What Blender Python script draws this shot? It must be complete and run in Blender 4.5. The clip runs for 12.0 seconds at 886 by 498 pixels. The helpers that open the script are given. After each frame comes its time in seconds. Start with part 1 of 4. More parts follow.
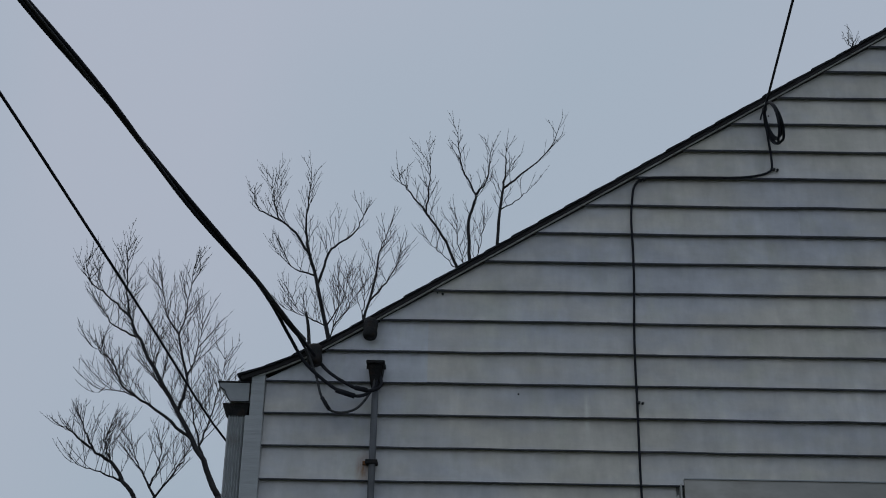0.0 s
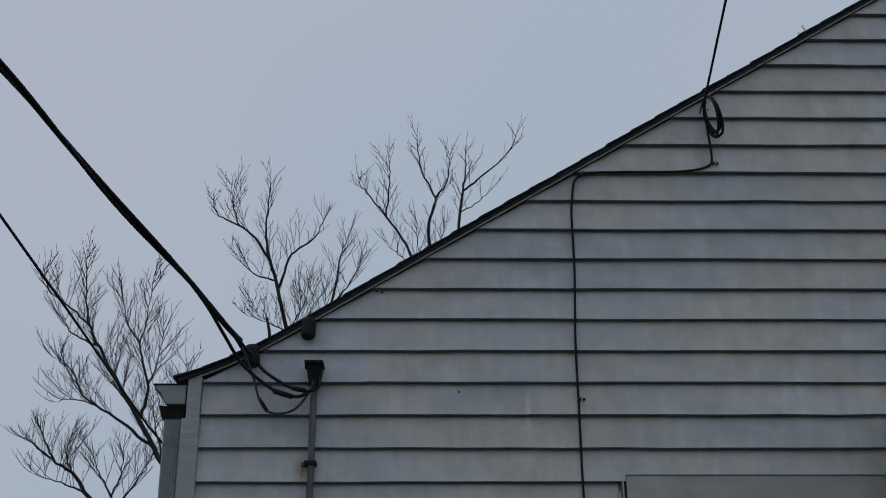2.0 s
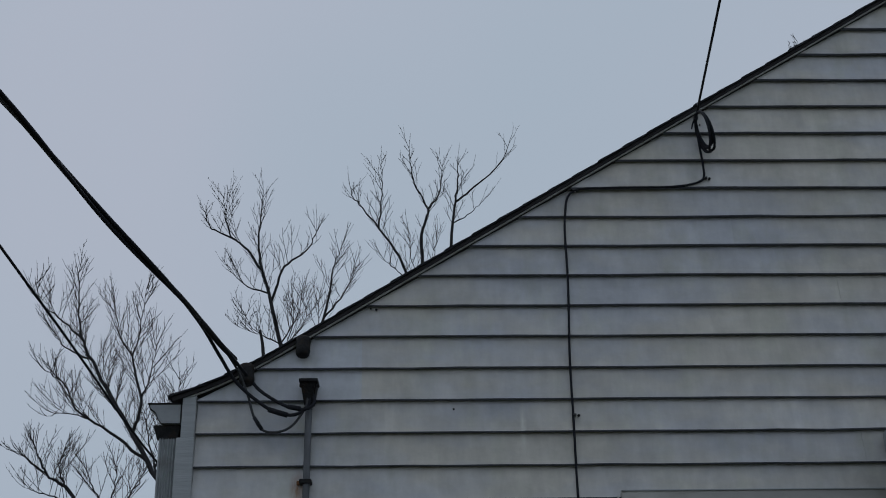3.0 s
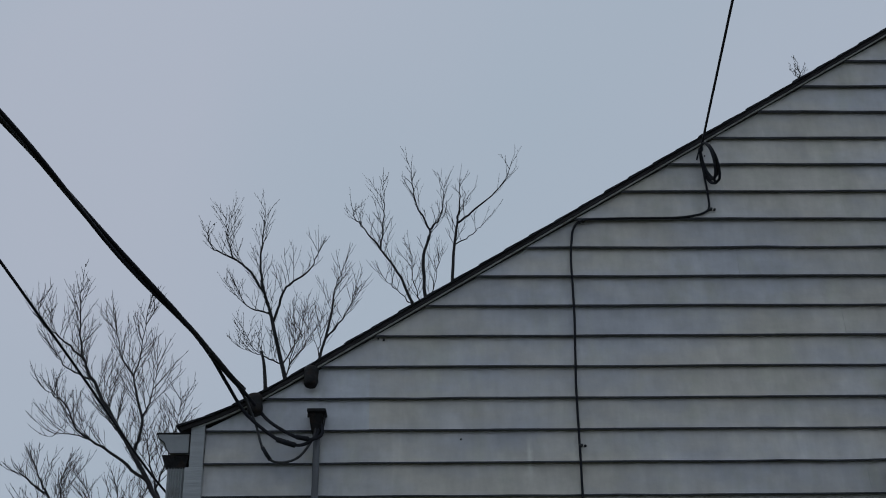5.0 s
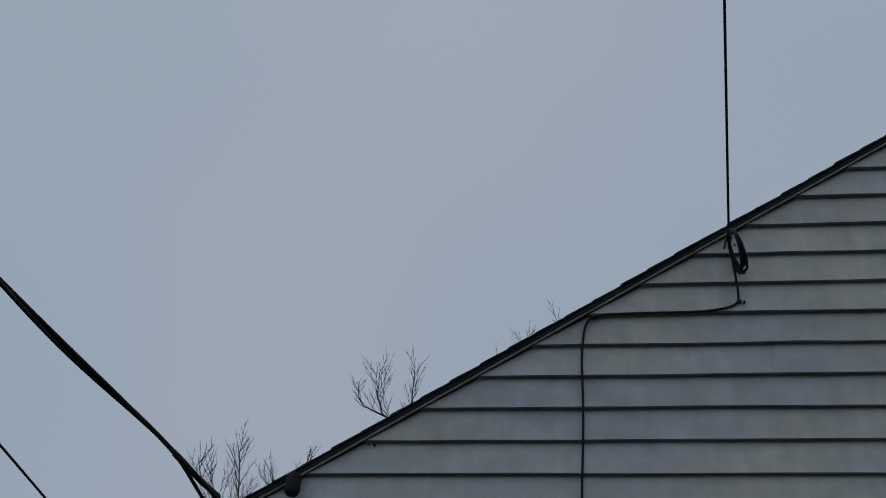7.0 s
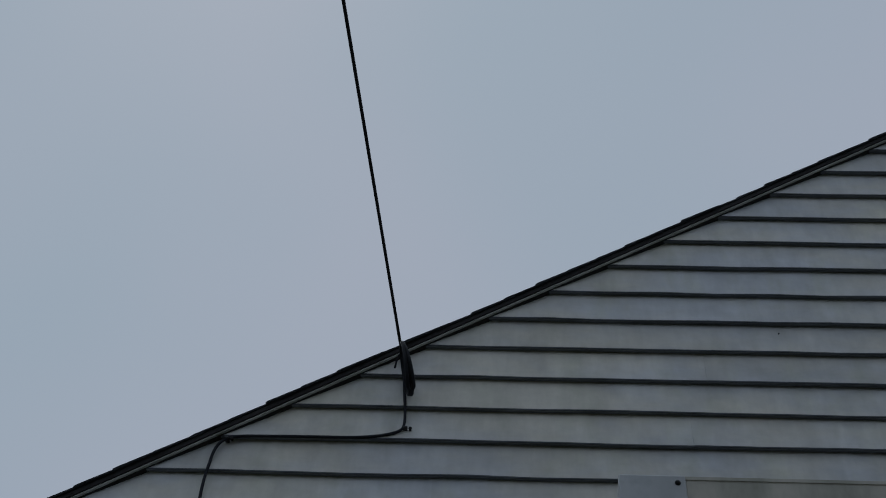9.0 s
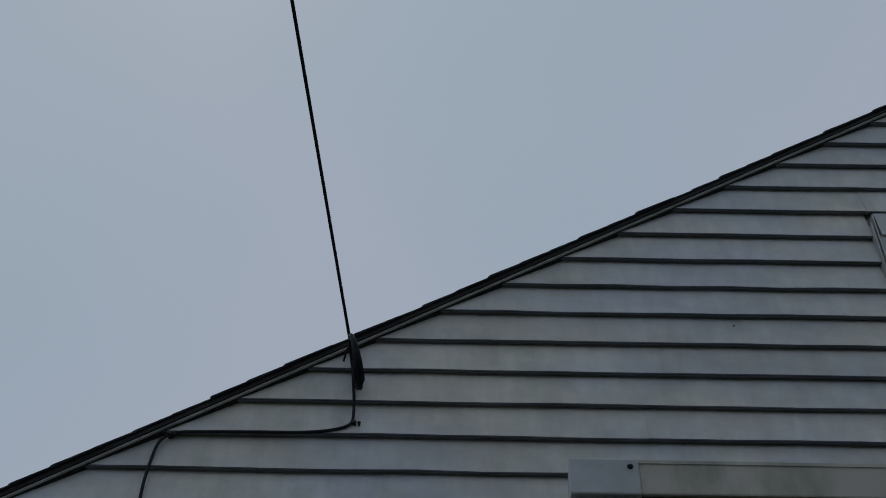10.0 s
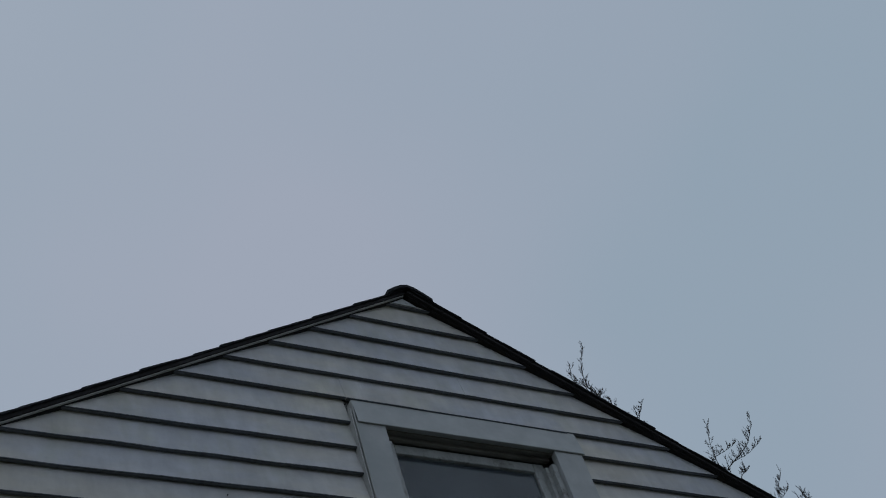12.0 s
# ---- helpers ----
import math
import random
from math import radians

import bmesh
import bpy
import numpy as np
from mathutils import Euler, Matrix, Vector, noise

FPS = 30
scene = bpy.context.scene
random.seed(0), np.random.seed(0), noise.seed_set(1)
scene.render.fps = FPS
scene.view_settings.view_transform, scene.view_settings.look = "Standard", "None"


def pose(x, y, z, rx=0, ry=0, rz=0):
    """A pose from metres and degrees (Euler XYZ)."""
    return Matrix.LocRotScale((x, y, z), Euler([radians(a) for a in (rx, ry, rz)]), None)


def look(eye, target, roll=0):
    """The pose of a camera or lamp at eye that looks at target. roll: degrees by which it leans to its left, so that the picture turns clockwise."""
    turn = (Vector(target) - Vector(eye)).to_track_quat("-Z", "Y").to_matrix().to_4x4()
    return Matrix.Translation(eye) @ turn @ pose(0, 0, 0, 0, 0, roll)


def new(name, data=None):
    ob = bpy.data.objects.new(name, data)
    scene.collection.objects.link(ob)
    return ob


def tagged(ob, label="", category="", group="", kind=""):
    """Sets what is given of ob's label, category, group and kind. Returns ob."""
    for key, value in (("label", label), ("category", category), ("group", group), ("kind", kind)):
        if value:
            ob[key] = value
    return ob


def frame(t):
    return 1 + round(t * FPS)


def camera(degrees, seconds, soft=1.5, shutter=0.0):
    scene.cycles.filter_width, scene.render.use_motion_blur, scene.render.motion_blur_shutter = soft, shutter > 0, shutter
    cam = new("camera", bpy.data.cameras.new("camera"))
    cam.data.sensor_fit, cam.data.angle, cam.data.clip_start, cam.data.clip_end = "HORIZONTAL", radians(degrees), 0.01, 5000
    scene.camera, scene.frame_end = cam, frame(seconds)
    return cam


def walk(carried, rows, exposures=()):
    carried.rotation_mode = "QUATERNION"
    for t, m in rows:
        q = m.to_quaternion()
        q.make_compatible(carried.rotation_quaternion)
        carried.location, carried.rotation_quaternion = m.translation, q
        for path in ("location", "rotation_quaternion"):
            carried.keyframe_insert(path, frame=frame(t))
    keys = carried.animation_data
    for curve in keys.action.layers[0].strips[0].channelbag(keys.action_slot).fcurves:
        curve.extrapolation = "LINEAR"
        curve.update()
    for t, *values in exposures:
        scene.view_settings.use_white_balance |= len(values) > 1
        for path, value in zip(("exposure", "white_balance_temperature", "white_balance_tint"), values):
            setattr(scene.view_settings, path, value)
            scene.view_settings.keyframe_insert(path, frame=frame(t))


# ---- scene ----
cam = camera(39.7, 12.0, soft=1.0)
PATH = [
    (0, (0.899, -5.447, 1.615), (0.865, -3.59, 2.357), 1.25),
    (0.5, (0.883, -5.431, 1.626), (0.88, -3.572, 2.364), 1.35),
    (1, (0.976, -5.402, 1.609), (0.974, -3.548, 2.36), 0.6),
    (1.5, (0.993, -5.385, 1.641), (1.015, -3.525, 2.376), 0.0),
    (2, (1.02, -5.38, 1.608), (1.043, -3.526, 2.357), -0.15),
    (2.5, (1.033, -5.401, 1.635), (1.058, -3.547, 2.385), -0.45),
    (3, (1.015, -5.401, 1.635), (1.05, -3.553, 2.399), -0.7),
    (5, (0.984, -5.457, 1.669), (1.018, -3.621, 2.462), -0.6),
    (5.5, (0.979, -5.453, 1.641), (1.014, -3.623, 2.45), -0.65),
    (6, (1.051, -5.468, 1.612), (1.077, -3.646, 2.438), -0.6),
    (6.5, (1.308, -5.294, 1.595), (1.274, -3.521, 2.522), 1.95),
    (7, (1.774, -4.918, 1.575), (1.526, -3.22, 2.602), 2.9),
    (7.5, (2.343, -4.338, 1.41), (2.231, -2.755, 2.628), 3.55),
    (7.7, (2.538, -4.22, 1.407), (2.447, -2.643, 2.632), 3.45),
    (9.5, (2.732, -3.567, 1.568), (2.652, -2.185, 3.013), 3.15),
    (10, (2.747, -3.548, 1.563), (2.728, -2.139, 2.982), 1.45),
    (10.5, (2.759, -3.545, 1.558), (2.776, -2.118, 2.96), 0.35),
    (10.7, (2.764, -3.528, 1.552), (2.873, -2.12, 2.969), -2.1),
    (10.9, (2.737, -3.498, 1.556), (3.026, -2.143, 2.998), -6.9),
    (11, (2.712, -3.529, 1.581), (3.129, -2.217, 3.033), -9.7),
    (11.1, (2.659, -3.497, 1.538), (3.165, -2.253, 3.021), -12.35),
    (11.5, (2.292, -3.585, 1.595), (3.149, -2.52, 3.055), -18.6),
    (12, (2.094, -3.543, 1.607), (3.031, -2.542, 3.062), -21.25),
]
walk(cam, [(t, look(eye, target, roll)) for t, eye, target, roll in PATH],
     [(0, 0.0, 6500, 10), (5.5, 0.0, 6480, 10), (6.5, -0.15, 6350, 8), (7.0, -0.27, 6340, 8), (7.5, -0.25, 6340, 8), (9.5, -0.24, 6370, 8), (10.05, -0.26, 6340, 8), (10.5, -0.04, 6300, 7), (11.2, -0.03, 6400, 9), (12, -0.24, 6350, 10)])

# ---- light ----
world = bpy.data.worlds.new("overcast")
scene.world = world
world.use_nodes = True
wn, wl = world.node_tree.nodes, world.node_tree.links
wn.clear()
w_out, w_bg, w_mix, w_sky = (wn.new(n) for n in ("ShaderNodeOutputWorld", "ShaderNodeBackground", "ShaderNodeMix", "ShaderNodeTexSky"))
w_sky.sky_type, w_sky.sun_disc = "NISHITA", False
w_sky.sun_elevation, w_sky.sun_rotation = radians(65), radians(-27)
w_sky.air_density, w_sky.dust_density = 1.5, 4.0
w_scale = wn.new("ShaderNodeVectorMath")
w_scale.operation, w_scale.inputs["Scale"].default_value = "SCALE", 0.08
w_co, w_noise, w_ramp = wn.new("ShaderNodeTexCoord"), wn.new("ShaderNodeTexNoise"), wn.new("ShaderNodeValToRGB")
w_noise.inputs["Scale"].default_value, w_noise.inputs["Detail"].default_value, w_noise.inputs["Roughness"].default_value = 2.2, 2.0, 0.4
w_ramp.color_ramp.elements[0].position, w_ramp.color_ramp.elements[0].color = 0.35, (0.345, 0.430, 0.515, 1)
w_ramp.color_ramp.elements[1].position, w_ramp.color_ramp.elements[1].color = 0.68, (0.405, 0.450, 0.540, 1)
w_mix.data_type = "RGBA"
w_mix.inputs["Factor"].default_value = 0.968
wl.new(w_co.outputs["Generated"], w_noise.inputs["Vector"])
wl.new(w_noise.outputs["Fac"], w_ramp.inputs["Fac"])
wl.new(w_sky.outputs["Color"], w_scale.inputs[0])
wl.new(w_scale.outputs["Vector"], w_mix.inputs["A"])
wl.new(w_ramp.outputs["Color"], w_mix.inputs["B"])
wl.new(w_mix.outputs["Result"], w_bg.inputs["Color"])
wl.new(w_bg.outputs["Background"], w_out.inputs["Surface"])
w_bg.inputs["Strength"].default_value = 1.0

sun = new("sun", bpy.data.lights.new("sun", "SUN"))
sun.data.energy, sun.data.angle, sun.data.color = 0.5, radians(60), (1.0, 0.97, 0.93)
sun.matrix_world = look((-6, 12, 30), (0, 0, 0))


# ---- materials ----
def material(name, colour, rough=0.6, metal=0.0, spread=0.15, scale=6.0, bump=0.1, bump_scale=60.0, stretch=(1, 1, 1), tint=None, tint_scale=1.2, tint_low=0.5, tint_high=0.7, rand=0.0, spec=0.4):
    """A painted or bare surface: two scales of tone, a patchy tint, fine relief and a tone of its own for each piece."""
    m = bpy.data.materials.new(name)
    m.use_nodes = True
    n, l = m.node_tree.nodes, m.node_tree.links
    b = n["Principled BSDF"]
    b.inputs["Roughness"].default_value, b.inputs["Metallic"].default_value = rough, metal
    b.inputs["Specular IOR Level"].default_value = spec
    co = n.new("ShaderNodeTexCoord")
    mp = n.new("ShaderNodeMapping")
    mp.inputs["Scale"].default_value = stretch
    l.new(co.outputs["Object"], mp.inputs["Vector"])
    fine = n.new("ShaderNodeTexNoise")
    fine.inputs["Scale"].default_value, fine.inputs["Detail"].default_value = scale, 6.0
    l.new(mp.outputs["Vector"], fine.inputs["Vector"])
    tone = n.new("ShaderNodeMapRange")
    tone.inputs["From Min"].default_value, tone.inputs["From Max"].default_value = 0.25, 0.75
    tone.inputs["To Min"].default_value, tone.inputs["To Max"].default_value = 1 - spread, 1 + spread
    l.new(fine.outputs["Fac"], tone.inputs["Value"])
    mul = n.new("ShaderNodeVectorMath")
    mul.operation = "SCALE"
    mul.inputs[0].default_value = colour
    l.new(tone.outputs["Result"], mul.inputs["Scale"])
    last = mul.outputs["Vector"]
    if tint:
        patch = n.new("ShaderNodeTexNoise")
        patch.inputs["Scale"].default_value, patch.inputs["Detail"].default_value, patch.inputs["Roughness"].default_value = tint_scale, 5.0, 0.62
        l.new(mp.outputs["Vector"], patch.inputs["Vector"])
        where = n.new("ShaderNodeMapRange")
        where.inputs["From Min"].default_value, where.inputs["From Max"].default_value = tint_low, tint_high
        l.new(patch.outputs["Fac"], where.inputs["Value"])
        mix = n.new("ShaderNodeMix")
        mix.data_type = "RGBA"
        mix.inputs["B"].default_value = (*tint, 1)
        l.new(where.outputs["Result"], mix.inputs["Factor"])
        l.new(last, mix.inputs["A"])
        last = mix.outputs["Result"]
    if rand:
        info, own, mul2 = n.new("ShaderNodeObjectInfo"), n.new("ShaderNodeMapRange"), n.new("ShaderNodeVectorMath")
        own.inputs["To Min"].default_value, own.inputs["To Max"].default_value = 1 - rand, 1 + rand
        mul2.operation = "SCALE"
        l.new(info.outputs["Random"], own.inputs["Value"])
        l.new(last, mul2.inputs[0])
        l.new(own.outputs["Result"], mul2.inputs["Scale"])
        last = mul2.outputs["Vector"]
    l.new(last, b.inputs["Base Color"])
    if bump:
        grain, bp = n.new("ShaderNodeTexNoise"), n.new("ShaderNodeBump")
        grain.inputs["Scale"].default_value, grain.inputs["Detail"].default_value = bump_scale, 4.0
        l.new(mp.outputs["Vector"], grain.inputs["Vector"])
        bp.inputs["Strength"].default_value, bp.inputs["Distance"].default_value = bump, 0.02
        l.new(grain.outputs["Fac"], bp.inputs["Height"])
        l.new(bp.outputs["Normal"], b.inputs["Normal"])
    return m


def siding_material(name, blue, warm, rust=False):
    """Chalky old paint on metal siding: cool and warm patches, dirt runs, pale scuffs, shallow dents."""
    m = bpy.data.materials.new(name)
    m.use_nodes = True
    n, l = m.node_tree.nodes, m.node_tree.links
    b = n["Principled BSDF"]
    b.inputs["Roughness"].default_value, b.inputs["Specular IOR Level"].default_value = 0.55, 0.35
    co = n.new("ShaderNodeTexCoord")

    def field(scale, stretch, detail, rough, low, high, to0, to1):
        mp, t, r = n.new("ShaderNodeMapping"), n.new("ShaderNodeTexNoise"), n.new("ShaderNodeMapRange")
        mp.inputs["Scale"].default_value = stretch
        t.inputs["Scale"].default_value, t.inputs["Detail"].default_value, t.inputs["Roughness"].default_value = scale, detail, rough
        r.inputs["From Min"].default_value, r.inputs["From Max"].default_value = low, high
        r.inputs["To Min"].default_value, r.inputs["To Max"].default_value = to0, to1
        l.new(co.outputs["Object"], mp.inputs["Vector"])
        l.new(mp.outputs["Vector"], t.inputs["Vector"])
        l.new(t.outputs["Fac"], r.inputs["Value"])
        return r.outputs["Result"]

    def times(x, y):
        k = n.new("ShaderNodeMath")
        k.operation = "MULTIPLY"
        l.new(x, k.inputs[0])
        l.new(y, k.inputs[1])
        return k.outputs[0]

    mix = n.new("ShaderNodeMix")
    mix.data_type = "RGBA"
    mix.inputs["A"].default_value, mix.inputs["B"].default_value = (*blue, 1), (*warm, 1)
    l.new(field(0.9, (1, 1, 2.2), 4, 0.62, 0.41, 0.60, 0, 1), mix.inputs["Factor"])
    tone = times(field(5.0, (1, 1, 1.4), 6, 0.65, 0.25, 0.75, 0.82, 1.18), field(16.0, (1, 1, 0.22), 5, 0.6, 0.3, 0.8, 1.09, 0.87))
    tone = times(tone, field(11.0, (1, 1, 0.16), 3, 0.5, 0.66, 0.78, 1.0, 1.13))
    info, own = n.new("ShaderNodeObjectInfo"), n.new("ShaderNodeMapRange")
    own.inputs["To Min"].default_value, own.inputs["To Max"].default_value = 0.945, 1.055
    l.new(info.outputs["Random"], own.inputs["Value"])
    tone = times(tone, own.outputs["Result"])
    # olive mildew in ragged upright smears
    mildew = n.new("ShaderNodeMix")
    mildew.data_type, mildew.inputs["B"].default_value = "RGBA", (0.475, 0.48, 0.385, 1)
    l.new(field(5.5, (1, 1, 0.45), 6, 0.66, 0.50, 0.66, 0, 0.38), mildew.inputs["Factor"])
    l.new(mix.outputs["Result"], mildew.inputs["A"])
    mul = n.new("ShaderNodeVectorMath")
    mul.operation = "SCALE"
    l.new(mildew.outputs["Result"], mul.inputs[0])
    l.new(tone, mul.inputs["Scale"])
    last = mul.outputs["Vector"]
    if rust:
        # the run of rust below the pipe strap, and a pale scrape further along
        for at, size, tone3, most in (((0.466, 0.0, 2.728), (24, 0, 11), (0.30, 0.13, 0.045, 1), 1.0), ((1.467, 0.0, 2.995), (55, 0, 7.0), (0.74, 0.73, 0.67, 1), 0.95)):
            off, sq, ln, fall, mx = n.new("ShaderNodeVectorMath"), n.new("ShaderNodeVectorMath"), n.new("ShaderNodeVectorMath"), n.new("ShaderNodeMapRange"), n.new("ShaderNodeMix")
            off.operation, off.inputs[1].default_value = "SUBTRACT", at
            sq.operation, sq.inputs[1].default_value = "MULTIPLY", size
            ln.operation = "LENGTH"
            fall.inputs["From Min"].default_value, fall.inputs["From Max"].default_value, fall.inputs["To Max"].default_value = 1.0, 0.0, most
            l.new(co.outputs["Object"], off.inputs[0])
            l.new(off.outputs["Vector"], sq.inputs[0])
            l.new(sq.outputs["Vector"], ln.inputs[0])
            l.new(ln.outputs["Value"], fall.inputs["Value"])
            mx.data_type, mx.inputs["B"].default_value = "RGBA", tone3
            l.new(times(fall.outputs["Result"], field(60, (1, 1, 0.3), 4, 0.6, 0.3, 0.6, 0.3, 1.0)), mx.inputs["Factor"])
            l.new(last, mx.inputs["A"])
            last = mx.outputs["Result"]
    l.new(last, b.inputs["Base Color"])
    bp = n.new("ShaderNodeBump")
    bp.inputs["Strength"].default_value, bp.inputs["Distance"].default_value = 0.16, 0.02
    l.new(field(6.0, (1, 1, 1.6), 3, 0.5, 0, 1, 0, 1), bp.inputs["Height"])
    l.new(bp.outputs["Normal"], b.inputs["Normal"])
    return m


SIDING = siding_material("siding_paint", (0.488, 0.495, 0.525), (0.56, 0.53, 0.475), True)
SIDING_NEW = siding_material("newer_siding_paint", (0.535, 0.545, 0.580), (0.52, 0.535, 0.555))
TRIM = material("trim_coil", (0.44, 0.45, 0.445), 0.5, spread=0.10, scale=14, bump=0.15, bump_scale=9, tint=(0.38, 0.40, 0.40), tint_scale=3)
CORNER = material("brushed_corner_paint", (0.38, 0.395, 0.405), 0.5, spread=0.14, scale=7, bump=0.22, bump_scale=16, stretch=(0.5, 0.5, 5), tint=(0.40, 0.42, 0.43), tint_scale=2)
RAKE = material("rake_metal", (0.47, 0.47, 0.45), 0.5, spread=0.2, scale=12, bump=0.1, bump_scale=20, tint=(0.33, 0.33, 0.31), tint_scale=6)
GUTTER = material("gutter_paint", (0.31, 0.325, 0.335), 0.45, spread=0.12, scale=18, bump=0.1, bump_scale=25, tint=(0.20, 0.20, 0.19), tint_scale=9, tint_low=0.55, tint_high=0.72)
SHINGLE = material("asphalt_shingle", (0.020, 0.021, 0.026), 0.95, spread=0.4, scale=60, bump=0.6, bump_scale=220, rand=0.25)
DECK = material("roof_boards", (0.025, 0.023, 0.024), 0.9, spread=0.3, scale=20)
RUBBER = material("cable_sheath", (0.013, 0.014, 0.019), 0.65, spread=0.3, scale=40, bump=0.05, bump_scale=120, spec=0.2)
STEEL = material("galvanised_steel", (0.125, 0.13, 0.14), 0.65, metal=0.1, spread=0.35, scale=18, bump=0.2, bump_scale=60, stretch=(1, 1, 0.3), tint=(0.10, 0.08, 0.068), tint_scale=7, tint_low=0.5, tint_high=0.66)
WIRE = material("bare_aluminium_wire", (0.05, 0.05, 0.052), 0.5, metal=0.6, spread=0.3, scale=60)
IRON = material("dark_weathered_metal", (0.018, 0.018, 0.019), 0.7, spread=0.4, scale=40, bump=0.3, bump_scale=90, tint=(0.035, 0.024, 0.018), tint_scale=22, spec=0.15)
# lap shadow put into colour: darkened lip underside and near-black butt edge
LIP_SHADE = material("lip_underside_shade", (0.155, 0.168, 0.188), 0.6, spread=0.2, scale=6, bump=0.05, tint=(0.12, 0.125, 0.13), tint_scale=2.5)
BUTT_SHADE = material("butt_edge_shade", (0.058, 0.062, 0.072), 0.8, spread=0.45, scale=6, bump=0.1, bump_scale=60, tint=(0.045, 0.047, 0.05), tint_scale=2.5)
BOARD = material("weathered_white_board", (0.47, 0.46, 0.43), 0.7, spread=0.12, scale=14, bump=0.25, bump_scale=40, stretch=(0.5, 1, 1), tint=(0.25, 0.255, 0.24), tint_scale=7, tint_low=0.52, tint_high=0.75)
CAP = material("dull_cap_metal", (0.40, 0.405, 0.42), 0.5, spread=0.18, scale=9, bump=0.12, bump_scale=9, tint=(0.20, 0.215, 0.23), tint_scale=5, tint_low=0.5, tint_high=0.75)
HEADWOOD = material("greyed_head_wood", (0.20, 0.19, 0.17), 0.8, spread=0.3, scale=14, bump=0.4, bump_scale=45, stretch=(0.25, 1, 1), tint=(0.09, 0.08, 0.07), tint_scale=12, tint_low=0.5, tint_high=0.7)
RUST = material("rust", (0.20, 0.085, 0.035), 0.9, spread=0.4, scale=30, bump=0.2)
PEEL = material("peeling_white_paint", (0.42, 0.43, 0.42), 0.6, spread=0.15, scale=25, bump=0.5, bump_scale=35, tint=(0.20, 0.19, 0.17), tint_scale=14, tint_low=0.56, tint_high=0.7)
FASCIA = material("dirty_beige_fascia", (0.43, 0.395, 0.345), 0.6, spread=0.20, scale=5, bump=0.15, bump_scale=12, stretch=(1, 1, 0.4), tint=(0.20, 0.205, 0.165), tint_scale=6, tint_low=0.45, tint_high=0.7)
HEADER = material("dirty_bent_header", (0.44, 0.425, 0.395), 0.5, spread=0.18, scale=7, bump=0.2, bump_scale=10, stretch=(0.6, 1, 1), tint=(0.27, 0.245, 0.21), tint_scale=2.2, tint_low=0.46, tint_high=0.62)
SOFFIT = material("mouldy_soffit", (0.16, 0.16, 0.13), 0.9, spread=0.3, scale=8, bump=0.1, tint=(0.05, 0.055, 0.04), tint_scale=3)
# near black: fills porch gaps, and stands for shade at rake and lower sash
NEAR_BLACK = material("near_black", (0.013, 0.013, 0.011), 0.9, spread=0.4, scale=40, bump=0.4, bump_scale=90, tint=(0.035, 0.025, 0.016), tint_scale=18)
MOSS = material("dark_moss", (0.12, 0.108, 0.065), 0.95, spread=0.6, scale=60, bump=0.4, bump_scale=160, tint=(0.022, 0.022, 0.016), tint_scale=24, tint_low=0.38, tint_high=0.6)
BARK = material("bark", (0.026, 0.025, 0.027), 0.9, spread=0.35, scale=6, bump=0.4, bump_scale=30)
TWIG = material("twig_bark", (0.024, 0.021, 0.022), 0.85, spread=0.3, scale=5, bump=0)
GRASS = material("winter_lawn", (0.05, 0.055, 0.03), 0.95, spread=0.35, scale=3, bump=0.6, bump_scale=40, tint=(0.085, 0.07, 0.045), tint_scale=0.6)
PLASTER = material("room_plaster", (0.25, 0.25, 0.24), 0.9, spread=0.06, scale=3)
CURTAIN = material("curtain_cloth", (0.075, 0.07, 0.065), 0.9, spread=0.1, scale=8, bump=0.1)
SCREEN = material("dark_screen", (0.03, 0.03, 0.032), 0.6, spread=0.2, scale=30)
BLOCK = material("painted_block", (0.32, 0.32, 0.31), 0.9, spread=0.12, scale=5, bump=0.3, bump_scale=30)

GLASS = bpy.data.materials.new("window_glass")
GLASS.use_nodes = True
_gn, _gl = GLASS.node_tree.nodes, GLASS.node_tree.links
_gn.clear()
_out, _mix, _clear, _shine, _fres = (_gn.new(k) for k in ("ShaderNodeOutputMaterial", "ShaderNodeMixShader", "ShaderNodeBsdfTransparent", "ShaderNodeBsdfGlossy", "ShaderNodeFresnel"))
_clear.inputs["Color"].default_value = (0.78, 0.83, 0.85, 1)
_shine.inputs["Roughness"].default_value, _fres.inputs["IOR"].default_value = 0.03, 1.65
_gl.new(_fres.outputs["Fac"], _mix.inputs["Fac"])
_gl.new(_clear.outputs["BSDF"], _mix.inputs[1])
_gl.new(_shine.outputs["BSDF"], _mix.inputs[2])
# a patchy bluish film that paints cloudy sky reflection onto the old panes
_sky_sheen, _film, _noise, _range = (_gn.new(k) for k in ("ShaderNodeBsdfDiffuse", "ShaderNodeMixShader", "ShaderNodeTexNoise", "ShaderNodeMapRange"))
_sky_sheen.inputs["Color"].default_value = (0.46, 0.53, 0.60, 1)
_noise.inputs["Scale"].default_value, _noise.inputs["Detail"].default_value = 3.0, 5.0
_range.inputs["From Min"].default_value, _range.inputs["From Max"].default_value = 0.3, 0.7
_range.inputs["To Min"].default_value, _range.inputs["To Max"].default_value = 0.02, 0.09
_gl.new(_noise.outputs["Fac"], _range.inputs["Value"])
_gl.new(_range.outputs["Result"], _film.inputs["Fac"])
_gl.new(_mix.outputs["Shader"], _film.inputs[1])
_gl.new(_sky_sheen.outputs["BSDF"], _film.inputs[2])
_gl.new(_film.outputs["Shader"], _out.inputs["Surface"])


